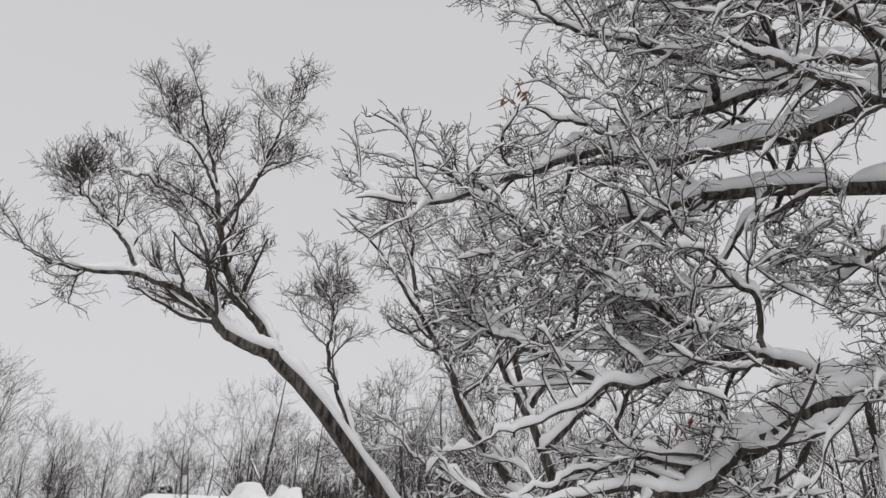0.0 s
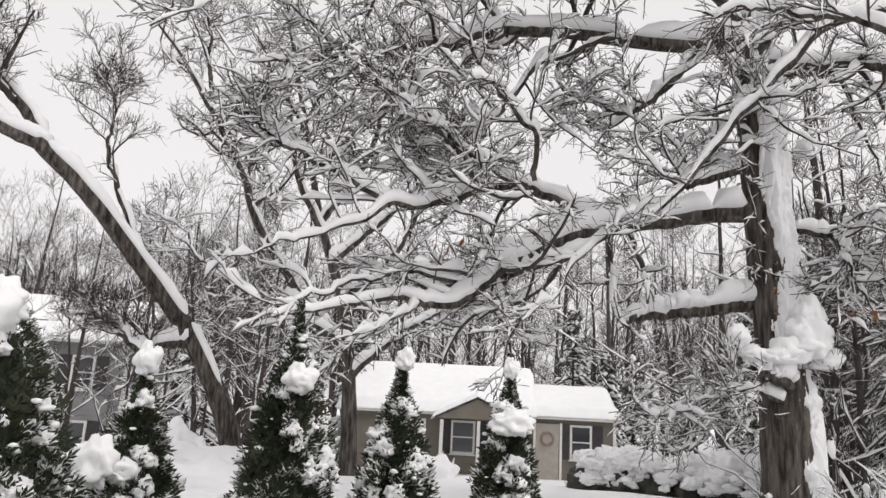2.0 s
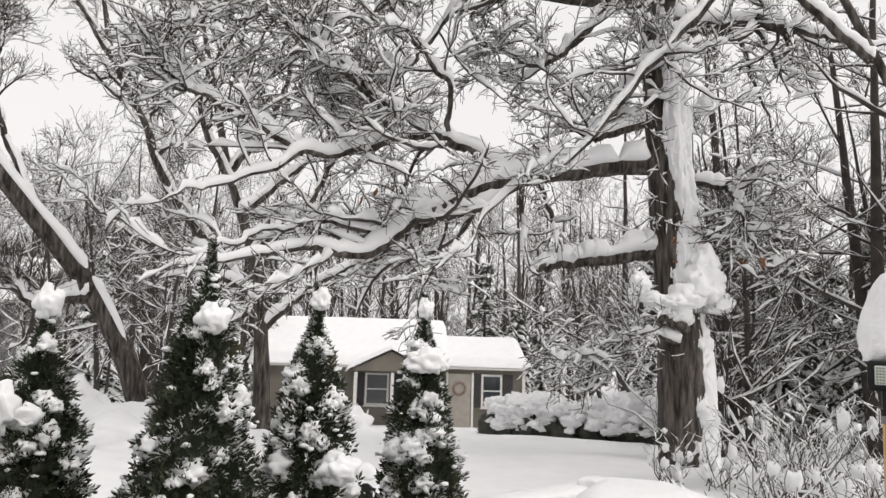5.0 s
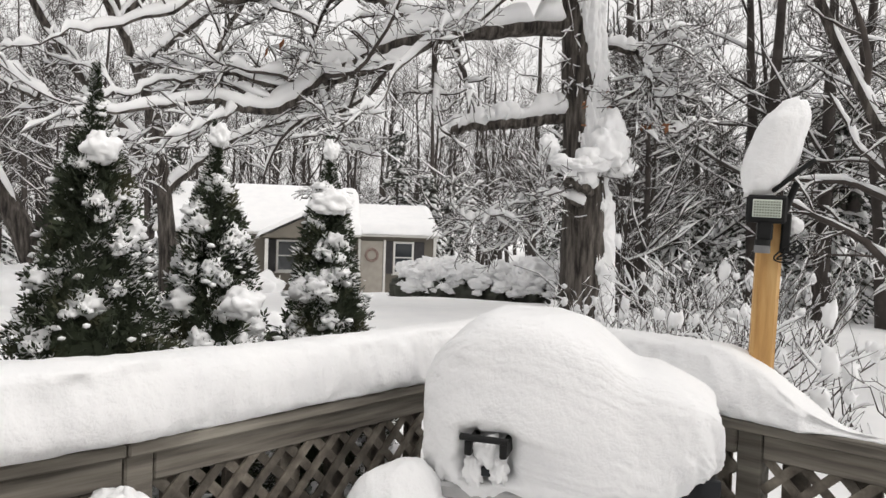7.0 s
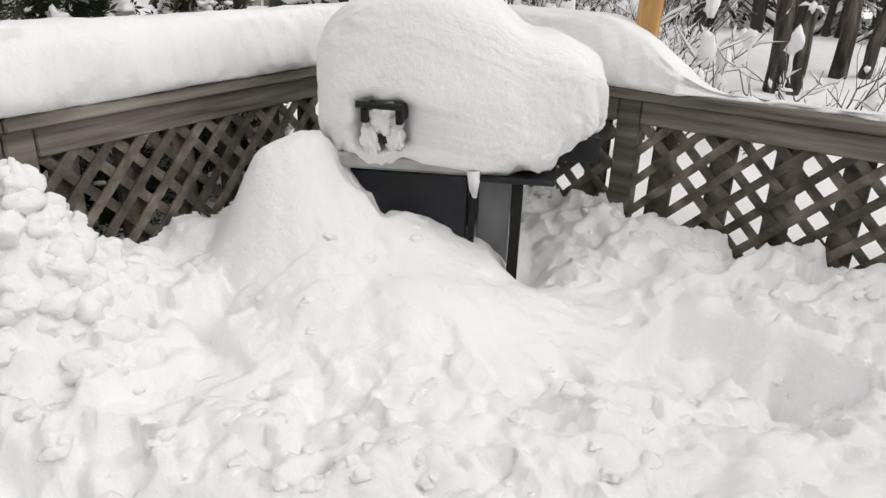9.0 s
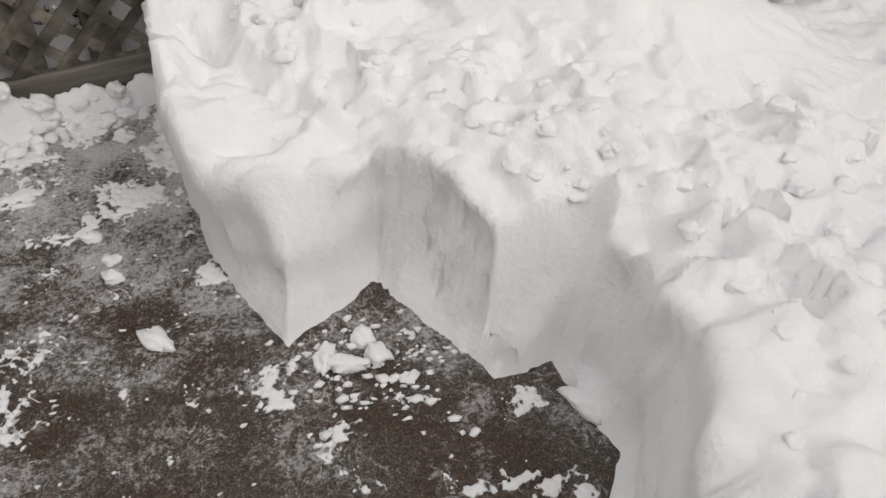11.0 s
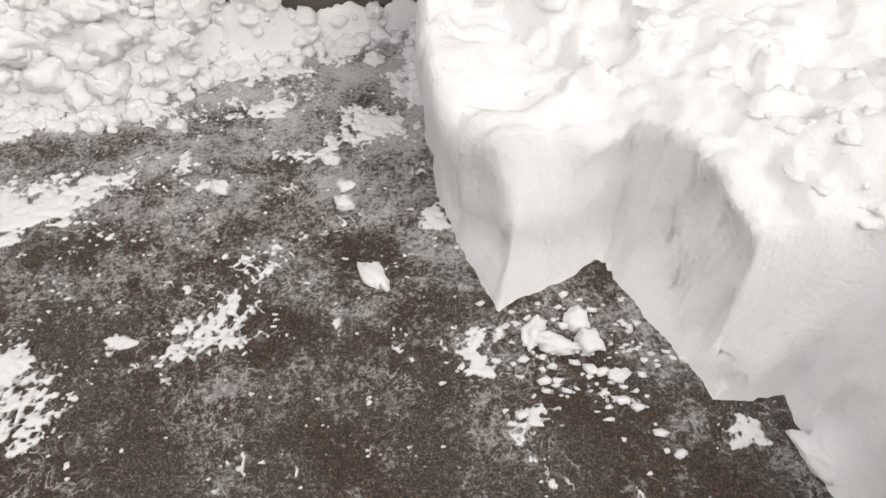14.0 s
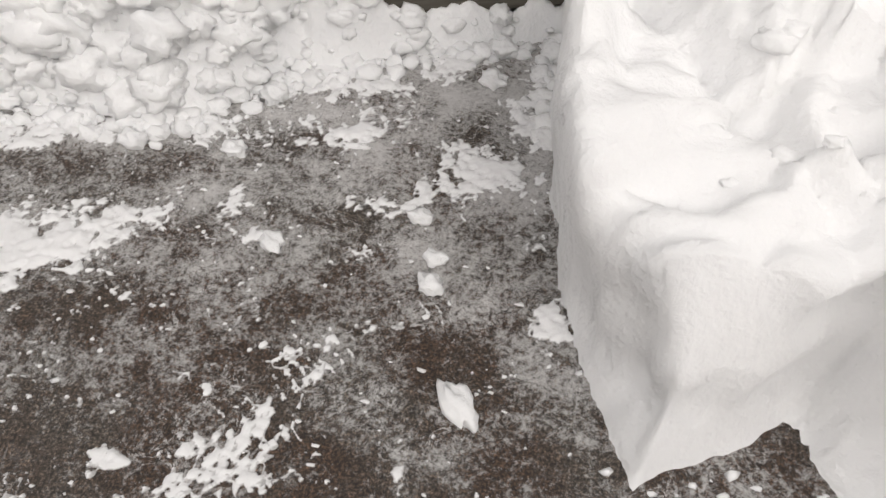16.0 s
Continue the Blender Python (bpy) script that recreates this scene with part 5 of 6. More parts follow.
def trunk_snow(tree, points, r0, r1, label):
    """Wind-driven snow plastered on one side of a trunk in a ragged sheet with holes."""
    n, m = 420, 90
    path = spline(points, n) - tree.at
    u = np.linspace(0, 1, n)[:, None]
    z = path[:, 2:3] + tree.at[2]
    a = np.linspace(-2.9, 0.4, m)[None]
    mid = np.where(z < 2.4, -0.85, -1.4) + 0.12 * fbm(z * 0.9, z * 0 + 3, 2)
    half = np.where(z < 2.4, 0.72, 0.86) + 0.5 * fbm(z * 1.4 + 8, z * 0 + 1, 3)
    sheet = 0.42 * (1 - ((a - mid) / half) ** 2) + 1.5 * fbm(a * 2.2 + 4 + 0 * z, z * 1.7 + 0 * a, 4, 0.65) + 0.5 * fbm(a * 12 + 0 * z, z * 5 + 0 * a, 3, 0.7) + np.where(z < 2.4, -0.1, 0.0)
    h = np.clip(sheet, 0, 0.45) * 0.26 + 0.02 * fbm(a * 7 + 0 * z, z * 7 + 0 * a, 3)
    keep = sheet > 0
    r = r0 + (r1 - r0) * u
    rr = r + np.where(keep, np.maximum(h, 0.012), -0.03)
    v = np.stack([path[:, :1] + np.cos(a) * rr, path[:, 1:2] + np.sin(a) * rr, path[:, 2:3] + 0 * rr], -1).reshape(-1, 3)
    ids = np.arange(n * m).reshape(n, m)
    q = np.stack([ids[:-1, :-1], ids[:-1, 1:], ids[1:, 1:], ids[1:, :-1]], -1).reshape(-1, 4)
    q = q[keep.ravel()[q].sum(1) >= 1]
    place("trunk_snow", mesh_of("trunk_snow", v, q, SNOW_TREE), tree.top, label)
    for i, (c, w) in enumerate((((6.28, 7.12, 2.55), (0.26, 0.22, 0.2)), ((6.05, 7.1, 2.5), (0.2, 0.2, 0.13)), ((5.76, 7.12, 2.52), (0.16, 0.16, 0.12)), ((6.5, 7.05, 2.72), (0.26, 0.2, 0.3)),
                               ((6.56, 7.08, 3.0), (0.2, 0.15, 0.25)), ((6.8, 7.15, 2.5), (0.2, 0.2, 0.16)), ((5.6, 7.1, 2.68), (0.12, 0.1, 0.16)), ((6.85, 7.3, 5.2), (0.14, 0.14, 0.18)))):
        v, f = blob(np.array(c) - tree.at, w, i + 31, 4, 0.4, 1.8, 0.4)
        place("collar_snow", mesh_of("collar_snow", v, f, SNOW_TREE), tree.top, "heaped snow on a broken stub round the trunk")


trunk_snow(oak, [(6.53, 7.5, 0.2), (6.52, 7.5, 1.2), (6.5, 7.52, 2.4), (6.42, 7.6, 4.4), (6.36, 7.62, 6.4), (6.3, 7.6, 8.2)], 0.325, 0.23, "snow plastered along one side of the trunk")


def oak_leaves():
    rng = np.random.default_rng(8)
    for at, n, s in (((6.3, 7.2, 3.2), 7, 0.25), ((7.0, 6.75, 3.1), 7, 0.2), ((0.6, 7.4, 7.5), 22, 0.22), ((2.6, 7.9, 3.5), 6, 0.3)):
        q = []
        for i in range(n):
            c = np.array(at) + rng.normal(size=3) * s * 0.6
            d, e = unit(rng.normal(size=3)) * 0.07, unit(rng.normal(size=3)) * 0.03
            q.append(np.stack([c - d, c + e, c + d, c - e]))
        v = np.concatenate(q) - oak.at
        place("dry_leaves", mesh_of("dry_leaves", v, np.arange(len(v)).reshape(-1, 4), LEAF_DRY, False), oak.top, "withered brown oak leaves", kind="stuff")


oak_leaves()

lean = Tree("leaning_tree", "leaning bare tree with a sweeping curved trunk", (0.2, 12.95, 0.1), 21)
limb = lean.limb
limb([(0.32, 12.96, -0.05), (0.08, 12.96, 0.62), (-0.31, 12.94, 1.68), (-0.96, 12.9, 2.8), (-1.87, 12.78, 3.9), (-2.81, 12.58, 4.97), (-3.49, 12.4, 5.56)], 0.2, 0.13, "trunk", 16, 0.2, 40)
limb([(-3.46, 12.5, 5.56), (-4.34, 12.15, 5.87), (-4.73, 11.87, 6.29), (-5.69, 11.3, 6.56), (-6.61, 10.63, 6.38), (-7.13, 10.14, 6.49)], 0.15, 0.03)
limb([(-3.46, 12.45, 5.56), (-3.72, 12.48, 6.01), (-4.31, 12.28, 6.7), (-4.67, 12.15, 7.43), (-4.84, 12.08, 8.12), (-5.13, 11.96, 9.18), (-5.52, 11.78, 10.41), (-5.96, 11.56, 11.52)], 0.15, 0.02)
limb([(-4.82, 12.09, 8.0), (-4.45, 12.24, 8.85), (-4.24, 12.31, 9.56), (-4.06, 12.38, 10.59), (-3.71, 12.49, 11.43)], 0.08, 0.015)
limb([(-4.75, 11.9, 6.3), (-4.77, 11.84, 7.05), (-5.19, 11.6, 7.97), (-5.89, 11.2, 8.44), (-6.46, 10.82, 8.42)], 0.06, 0.012)
limb([(-0.91, 12.9, 2.55), (-1.32, 12.76, 2.48), (-1.66, 12.61, 2.4), (-2.13, 12.43, 2.78), (-2.7, 12.2, 2.89)], 0.12, 0.03)
limb([(-1.84, 12.9, 4.0), (-2.36, 13.12, 5.08), (-2.68, 13.16, 5.95), (-2.68, 13.26, 6.79), (-3.14, 13.26, 7.76)], 0.08, 0.015)
limb([(-5.72, 11.28, 6.56), (-6.05, 10.98, 7.15), (-6.51, 10.63, 7.62), (-6.96, 10.26, 7.94)], 0.06, 0.012)
limb([(-5.0, 12.0, 8.7), (-5.4, 11.9, 9.4), (-6.0, 11.7, 10.1), (-6.3, 11.6, 10.8)], 0.05, 0.012)
lean.finish((16, 8, 8), (1.35, 0.62, 0.32), snow=(0.045, 0.018, 0), lift=0.26, cover=0.75, spread=0.85, follow=0.65, wobble=0.32)

mid = Tree("maple_tree", "dark-trunked bare tree with upswept snowy limbs", (2.3, 15.35, 0.1), 31)
limb = mid.limb
limb([(2.33, 15.35, -0.1), (2.2, 15.35, 2.03), (1.95, 15.38, 3.69), (1.35, 15.43, 5.41), (0.8, 15.45, 7.6), (0.4, 15.46, 9.35), (-0.2, 15.45, 11.4)], 0.23, 0.02, "trunk", 14, 0, 40, 0.55)
limb([(2.0, 15.38, 2.6), (1.2, 15.0, 3.6), (0.12, 14.55, 4.91), (-0.45, 14.54, 6.23), (-1.11, 14.5, 7.33), (-1.65, 14.45, 8.08), (-2.35, 14.34, 8.98), (-3.16, 14.18, 9.59)], 0.15, 0.02)
limb([(-1.11, 14.5, 7.33), (-1.3, 14.48, 8.38), (-1.43, 14.47, 9.36), (-1.79, 14.43, 9.92)], 0.07, 0.02)
limb([(1.9, 15.4, 3.8), (3.0, 15.2, 5.0), (3.8, 15.0, 6.8), (4.3, 14.8, 8.6)], 0.12, 0.02)
limb([(1.3, 15.43, 5.5), (2.2, 15.5, 7.0), (2.6, 15.5, 9.0), (2.9, 15.5, 10.8)], 0.11, 0.02)
limb([(0.7, 15.45, 7.8), (0.0, 15.6, 8.8), (-0.6, 15.6, 10.2)], 0.08, 0.02)
limb([(2.2, 15.35, 2.2), (3.2, 15.0, 3.2), (4.6, 14.8, 3.9), (5.8, 14.6, 4.3)], 0.09, 0.02)
limb([(1.6, 15.4, 4.6), (3.0, 15.6, 6.0), (4.8, 15.6, 7.6), (6.4, 15.4, 8.6)], 0.11, 0.02)
limb([(1.0, 15.4, 6.6), (2.6, 15.8, 8.6), (4.2, 15.9, 10.4), (5.4, 15.8, 12.0)], 0.1, 0.02)
limb([(1.4, 15.4, 5.2), (0.6, 14.6, 6.6), (1.2, 14.0, 8.2), (2.0, 13.6, 9.6)], 0.09, 0.02)
limb([(2.15, 15.35, 2.9), (0.8, 14.8, 3.4), (-0.6, 14.4, 4.0), (-1.8, 14.2, 4.9)], 0.08, 0.02)
mid.finish((15, 8, 5), (1.8, 0.75, 0.34), snow=(0.06, 0.034, 0.015), lift=0.16, spread=0.85, follow=0.6, wobble=0.36)


def bare_tree(name, label, seed, height, r, stems, counts, lengths, snow, lean_by=0.1, low=0.25):
    """A whole tree at the origin, to be copied."""
    t = Tree(name, label, (0, 0, 0), seed, far=True)
    rng = t.rng
    tops = []
    for s in range(stems):
        dx, dy = rng.normal(size=2) * lean_by * height
        pts = [(0.25 * s * rng.normal(), 0.25 * s * rng.normal(), -0.3), (dx * 0.2, dy * 0.2, height * 0.3), (dx * 0.55, dy * 0.5, height * 0.62), (dx, dy, height)]
        t.limb(pts, r * (1 if s == 0 else 0.7), 0.015, "trunk" if s == 0 else "stem", 9, 0.04, 16, 0.9, 0.05)
        p = spline(pts, 16)
        for i in range(9):
            u = low + (0.95 - low) * (i + rng.random()) / 9
            b = p[int(u * 15)]
            a = rng.random() * 2 * np.pi
            ln = height * 0.34 * (1.15 - u) * rng.uniform(0.7, 1.2)
            e = b + np.array([math.cos(a) * ln, math.sin(a) * ln, ln * rng.uniform(0.25, 0.9)])
            mm = (b + e) / 2 + np.array([0, 0, -0.08 * ln])
            t.limb([tuple(b), tuple(mm), tuple(e)], r * 0.45 * (1.1 - u), 0.008, "limb", 5, snow[0] * 1.3, 7, 0.8, 0.04)
    return t.finish(counts, lengths, snow, lift=0.2, lo=0.1)


woods = [
    bare_tree("woodland_tree", "tall thin bare woodland tree dusted with snow", 41, 11, 0.16, 1, (4, 5, 4), (1.5, 0.75, 0.38), (0.032, 0.015, 0), 0.05),
    bare_tree("woodland_tree", "bare woodland tree with snow on every twig", 42, 9, 0.14, 2, (3, 5, 4), (1.5, 0.75, 0.38), (0.032, 0.015, 0), 0.12),
    bare_tree("woodland_tree", "slim young woodland tree under snow", 43, 7, 0.09, 2, (3, 5, 4), (1.2, 0.6, 0.32), (0.036, 0.02, 0), 0.12, 0.1),
]


def conifer(seed, height, radius, label):
    rng = np.random.default_rng(seed)
    t = thing("conifer", label, "tree")
    part("trunk", rod_bm((0, 0, -0.3), (0, 0, height), 0.14, 8, 0.01), BARK_FAR, t)
    n = 260
    u = rng.random(n) ** 1.2 * 0.95 + 0.03
    a = rng.random(n) * 2 * np.pi
    ln = radius * (1 - u) ** 0.8 * rng.uniform(0.75, 1.1, n) + 0.1
    k = 6
    s = np.linspace(0, 1, k)
    p = np.stack([np.cos(a)[:, None] * ln[:, None] * s, np.sin(a)[:, None] * ln[:, None] * s, (u * height)[:, None] + ln[:, None] * (0.12 * s - 0.42 * s * s)], -1)
    r = np.full((n, k), 0.012)
    # needle sprays hang off every bough
    m = 26
    x = rng.random((n, m)) * 0.9 + 0.1
    i = (x * (k - 1.001)).astype(int)
    q = p[np.arange(n)[:, None], i].reshape(-1, 3) + rng.normal(size=(n * m, 3)) * 0.05
    d = unit(np.repeat(p[:, -1] - p[:, 0], m, 0) + rng.normal(size=(n * m, 3)) * 0.5 * np.repeat(ln, m)[:, None])
    L = (0.1 + 0.1 * rng.random(n * m))[:, None] * (radius / 1.6)
    w = unit(np.cross(d, rng.normal(size=(n * m, 3)))) * L * 0.22
    v = np.stack([q, q + d * L * 0.5 + w, q + d * L, q + d * L * 0.5 - w], 1).reshape(-1, 3)
    place("foliage", mesh_of("foliage", v, np.arange(len(v)).reshape(-1, 4), NEEDLE, False), t, kind="stuff")
    pick = rng.random(n) < 0.9
    v, f = snow_tubes(p[pick], r[pick] * 5, np.full((pick.sum(), k), 0.10), 5, rng, 0.7, 1.0)
    place("branch_snow", mesh_of("branch_snow", v, f, SNOW_TREE), t, kind="stuff")
    return t


pines = [conifer(51, 7.5, 1.7, "dark conifer with drooping snow-laden boughs"), conifer(52, 5.0, 1.4, "small dark conifer with snow on its boughs")]


def set_woods():
    rng = np.random.default_rng(77)
    used = set()

    def put(src, x, y, s, rz):
        z = float(ground_height(np.array(x), np.array(y))) - 0.35
        m = pose(x, y, z, 0, 0, rz) @ Matrix.Diagonal((s, s, s, 1))
        if src.name not in used:
            used.add(src.name)
            src.matrix_basis = m
        else:
            copy_thing(src, m)
            bpy.context.view_layer.update()

    spots = []
    # right-hand thicket
    for i in range(34):
        az = radians(rng.uniform(41, 78))
        d = rng.uniform(11.5, 24)
        spots.append((math.sin(az) * d, math.cos(az) * d, rng.integers(0, 3), rng.uniform(0.75, 1.15)))
    # woods behind the house
    for i in range(12):
        az = radians(rng.uniform(-17, 44))
        d = rng.uniform(36, 44)
        spots.append((math.sin(az) * d, math.cos(az) * d, rng.integers(0, 2), rng.uniform(0.9, 1.45)))
    # trees between
    for az, d, k, s in ((-3, 21, 1, 0.9), (3, 23, 0, 0.8), (36, 23, 0, 1.0), (33, 30, 1, 1.0), (28, 33, 0, 1.1), (-16, 22, 2, 1.0), (-8, 19, 2, 1.1), (-12, 24, 1, 1.0), (-19, 25, 1, 0.9), (-6, 23, 1, 1.0), (1, 18, 2, 1.0)):
        az = radians(az)
        spots.append((math.sin(az) * d, math.cos(az) * d, k, s))
    for az, d, k, s in ((57, 16, 0, 1.1), (61, 14, 1, 1.0), (53, 15, 0, 1.0), (66, 15, 1, 1.1), (49, 19, 1, 1.1), (71, 14, 0, 1.0)):
        az = radians(az)
        spots.append((math.sin(az) * d, math.cos(az) * d, k, s))
    for x, y, k, s in spots:
        put(woods[k], x, y, s, rng.uniform(0, 360))
    for az, d, k, s in ((25, 34, 0, 1.0), (27.5, 33, 1, 1.1), (29.5, 35, 1, 1.0), (44, 24, 0, 0.9), (50, 22, 1, 1.0), (56, 24, 0, 0.9), (63, 21, 1, 1.1),
                        (69, 24, 0, 0.9), (47, 18, 0, 0.75), (53, 20, 0, 0.85), (58, 17, 1, 0.9), (61, 25, 0, 1.0), (66, 19, 0, 0.8), (71, 20, 0, 0.85), (-4, 30, 1, 1.2), (4, 27, 1, 1.1), (8, 30, 0, 0.8), (-22, 45, 0, 1.1), (38, 29, 0, 1.0), (74, 24, 0, 1.0)):
        az = radians(az)
        put(pines[k], math.sin(az) * d, math.cos(az) * d, s, rng.uniform(0, 360))


set_woods()


def far_woods():
    """A belt of distant bare trees, too many to count."""
    rng = np.random.default_rng(91)
    n, k = 175, 7
    az = np.radians(np.where(np.arange(n) % 2 == 0, rng.uniform(-42, 2, n), rng.uniform(-5, 50, n)))
    d = rng.uniform(46, 66, n)
    x, y = np.sin(az) * d, np.cos(az) * d
    z = ground_height(x, y) - 0.4
    h = rng.uniform(8.5, 13, n) * np.where(az < -0.35, 1.05, np.where(az > -0.1, 1.3, 1.12))
    s = np.linspace(0, 1, k)
    p = np.stack([x[:, None] + np.cumsum(rng.normal(size=(n, k)) * 0.2, 1), y[:, None] + np.cumsum(rng.normal(size=(n, k)) * 0.2, 1), z[:, None] + h[:, None] * s], -1)
    r = 0.17 * (1.03 - s)[None] * np.ones((n, 1))
    pieces, caps = [tubes(p, r, 6)], []
    q, qr = grow(p, r, 16, 5, 3.6, rng, 0.9, 0.5, 0.2, 0.2, 0.98, 0.5, 0.3)
    pieces.append(tubes(q, qr, 4))
    caps.append(snow_tubes(q, qr, np.full(qr.shape, 0.07), 3, rng, 0.8, 1.1))
    w, wr = grow(q, qr, 6, 4, 1.9, rng, 0.9, 0.4, 0.25, 0.15, 1.0, 0.6, 0.4)
    wr = np.clip(wr, 0.008, 0.05)
    pieces.append(tubes(w, wr, 3))
    e, er = grow(w, wr, 2, 3, 1.0, rng, 0.9, 0.4, 0.3, 0.15, 1.0, 0.6, 0.5)
    pieces.append(tubes(e, np.clip(er, 0.006, 0.02), 3))
    v, f = join(pieces)
    tagged(place("far_woods", mesh_of("far_woods", v, f, BARK_FAR)), "distant belt of bare grey winter trees", "woods", kind="stuff")
    v, f = join(caps)
    tagged(place("far_woods_snow", mesh_of("far_woods_snow", v, f, SNOW_TREE)), "snow along the branches of distant trees", "snow", kind="stuff")


far_woods()

for seed, at, stems in ((61, (5.75, 2.85, 0.1), [[(5.75, 2.85, 0.1), (5.8, 2.9, 1.0), (5.85, 3.1, 2.2), (5.75, 3.7, 3.6), (5.5, 4.2, 5.2), (5.2, 4.6, 7.0)], [(5.8, 2.8, 0.1), (5.95, 2.75, 1.2), (5.9, 2.9, 2.4), (6.0, 3.2, 4.0), (6.1, 3.4, 6.5)]]),
                        (62, (6.85, 2.9, 0.1), [[(6.85, 2.9, 0.1), (6.95, 2.95, 1.2), (6.9, 3.2, 2.6), (6.6, 3.6, 4.4), (6.2, 4.0, 6.4)], [(7.0, 2.8, 0.1), (7.2, 2.7, 1.5), (7.3, 2.8, 3.5), (7.4, 3.0, 6.0)]])):
    t = Tree("wood_edge_tree", "crooked bare tree with snow-crusted stems at the wood's edge", at, seed)
    for i, pts in enumerate(stems):
        t.limb(pts, 0.085, 0.02, "trunk" if i == 0 else "stem", 10, 0.1, 30, 0.8, 0.03)
        if i == 0:
            t.limbs.append((spline(pts, 30) - t.at, np.linspace(0.1, 0.03, 30)))
    if seed == 61:
        t.limb([(5.6, 3.95, 4.3), (5.0, 4.2, 4.9), (4.4, 4.6, 5.2), (3.8, 5.0, 5.3)], 0.05, 0.012)
    t.finish((11, 6, 5), (1.1, 0.5, 0.26), snow=(0.03, 0.018, 0.011), lift=0.05)

# ---- shrubs, hedge and mounds ----


def stemmy_shrub(x, y, seed, n, height, spread, blobs):
    rng = np.random.default_rng(seed)
    z = float(ground_height(np.array(x), np.array(y)))
    t = thing("shrub", "twiggy bare shrub holding clumps of snow", "shrub", (x, y, z), "snowy shrubs by the lamp post")
    k = 7
    a = rng.random(n) * 2 * np.pi
    d = unit(np.stack([np.cos(a) * spread, np.sin(a) * spread, np.ones(n)], -1) + rng.normal(size=(n, 3)) * 0.35)
    ln = height * rng.uniform(0.6, 1.1, n)
    s = np.linspace(0, 1, k)[None, :, None]
    p = rng.normal(size=(n, 1, 3)) * 0.12 * np.array([1, 1, 0]) + d[:, None] * ln[:, None, None] * s + np.cumsum(rng.normal(size=(n, k, 3)) * 0.03, axis=1)
    p[:, :, 2] -= 0.1
    r = np.full((n, k), 0.006) * np.linspace(1.2, 0.4, k)
    q, qr = grow(p, r, 6, 5, height * 0.4, rng, 0.8, 0.3, 0.25, 0.3, 1.0, 0.7, 0.5)
    v, f = join([tubes(p, r, 5), tubes(q, np.clip(qr, 0.002, 1), 3)])
    place("stemwork", mesh_of("stemwork", v, f, BARK_TWIG), t, kind="stuff")
    bits = []
    for i in range(max(4, blobs // 2)):
        c = q[rng.integers(0, len(q)), rng.integers(1, 5)]
        w = rng.uniform(0.012, 0.05)
        bits.append(blob(c, (w, w, w * rng.uniform(1.0, 2.2)), i + seed, 2, 0.7, 1.7))
    caps = snow_tubes(q, np.clip(qr, 0.003, 1), np.full(qr.shape, 0.02), 4, rng, 0.8, 1.3)
    v, f = join(bits)
    place("snow_clumps", mesh_of("snow_clumps", v, f, SNOW_TREE), t, kind="stuff")
    place("twig_snow", mesh_of("twig_snow", caps[0], caps[1], SNOW_TREE), t, kind="stuff")


for i, (x, y, n, h, b) in enumerate(((3.45, 3.15, 16, 0.85, 40), (3.55, 2.7, 18, 0.75, 45), (3.75, 2.45, 9, 0.6, 24), (3.05, 3.35, 10, 0.6, 20), (4.3, 2.6, 8, 0.7, 8), (4.2, 1.9, 7, 0.5, 4), (4.6, 3.4, 18, 1.0, 40), (5.4, 6.4, 12, 0.7, 30), (5.9, 6.2, 12, 0.7, 30),
                                      (4.9, 2.2, 7, 0.7, 6), (5.2, 1.7, 6, 0.6, 4), (5.0, 4.4, 16, 1.1, 35), (5.6, 5.0, 16, 1.2, 35), (6.4, 5.6, 16, 1.2, 35), (6.2, 4.4, 14, 1.2, 25), (7.2, 4.6, 16, 1.4, 30))):
    stemmy_shrub(x, y, 200 + i, n, h, 0.45, b)


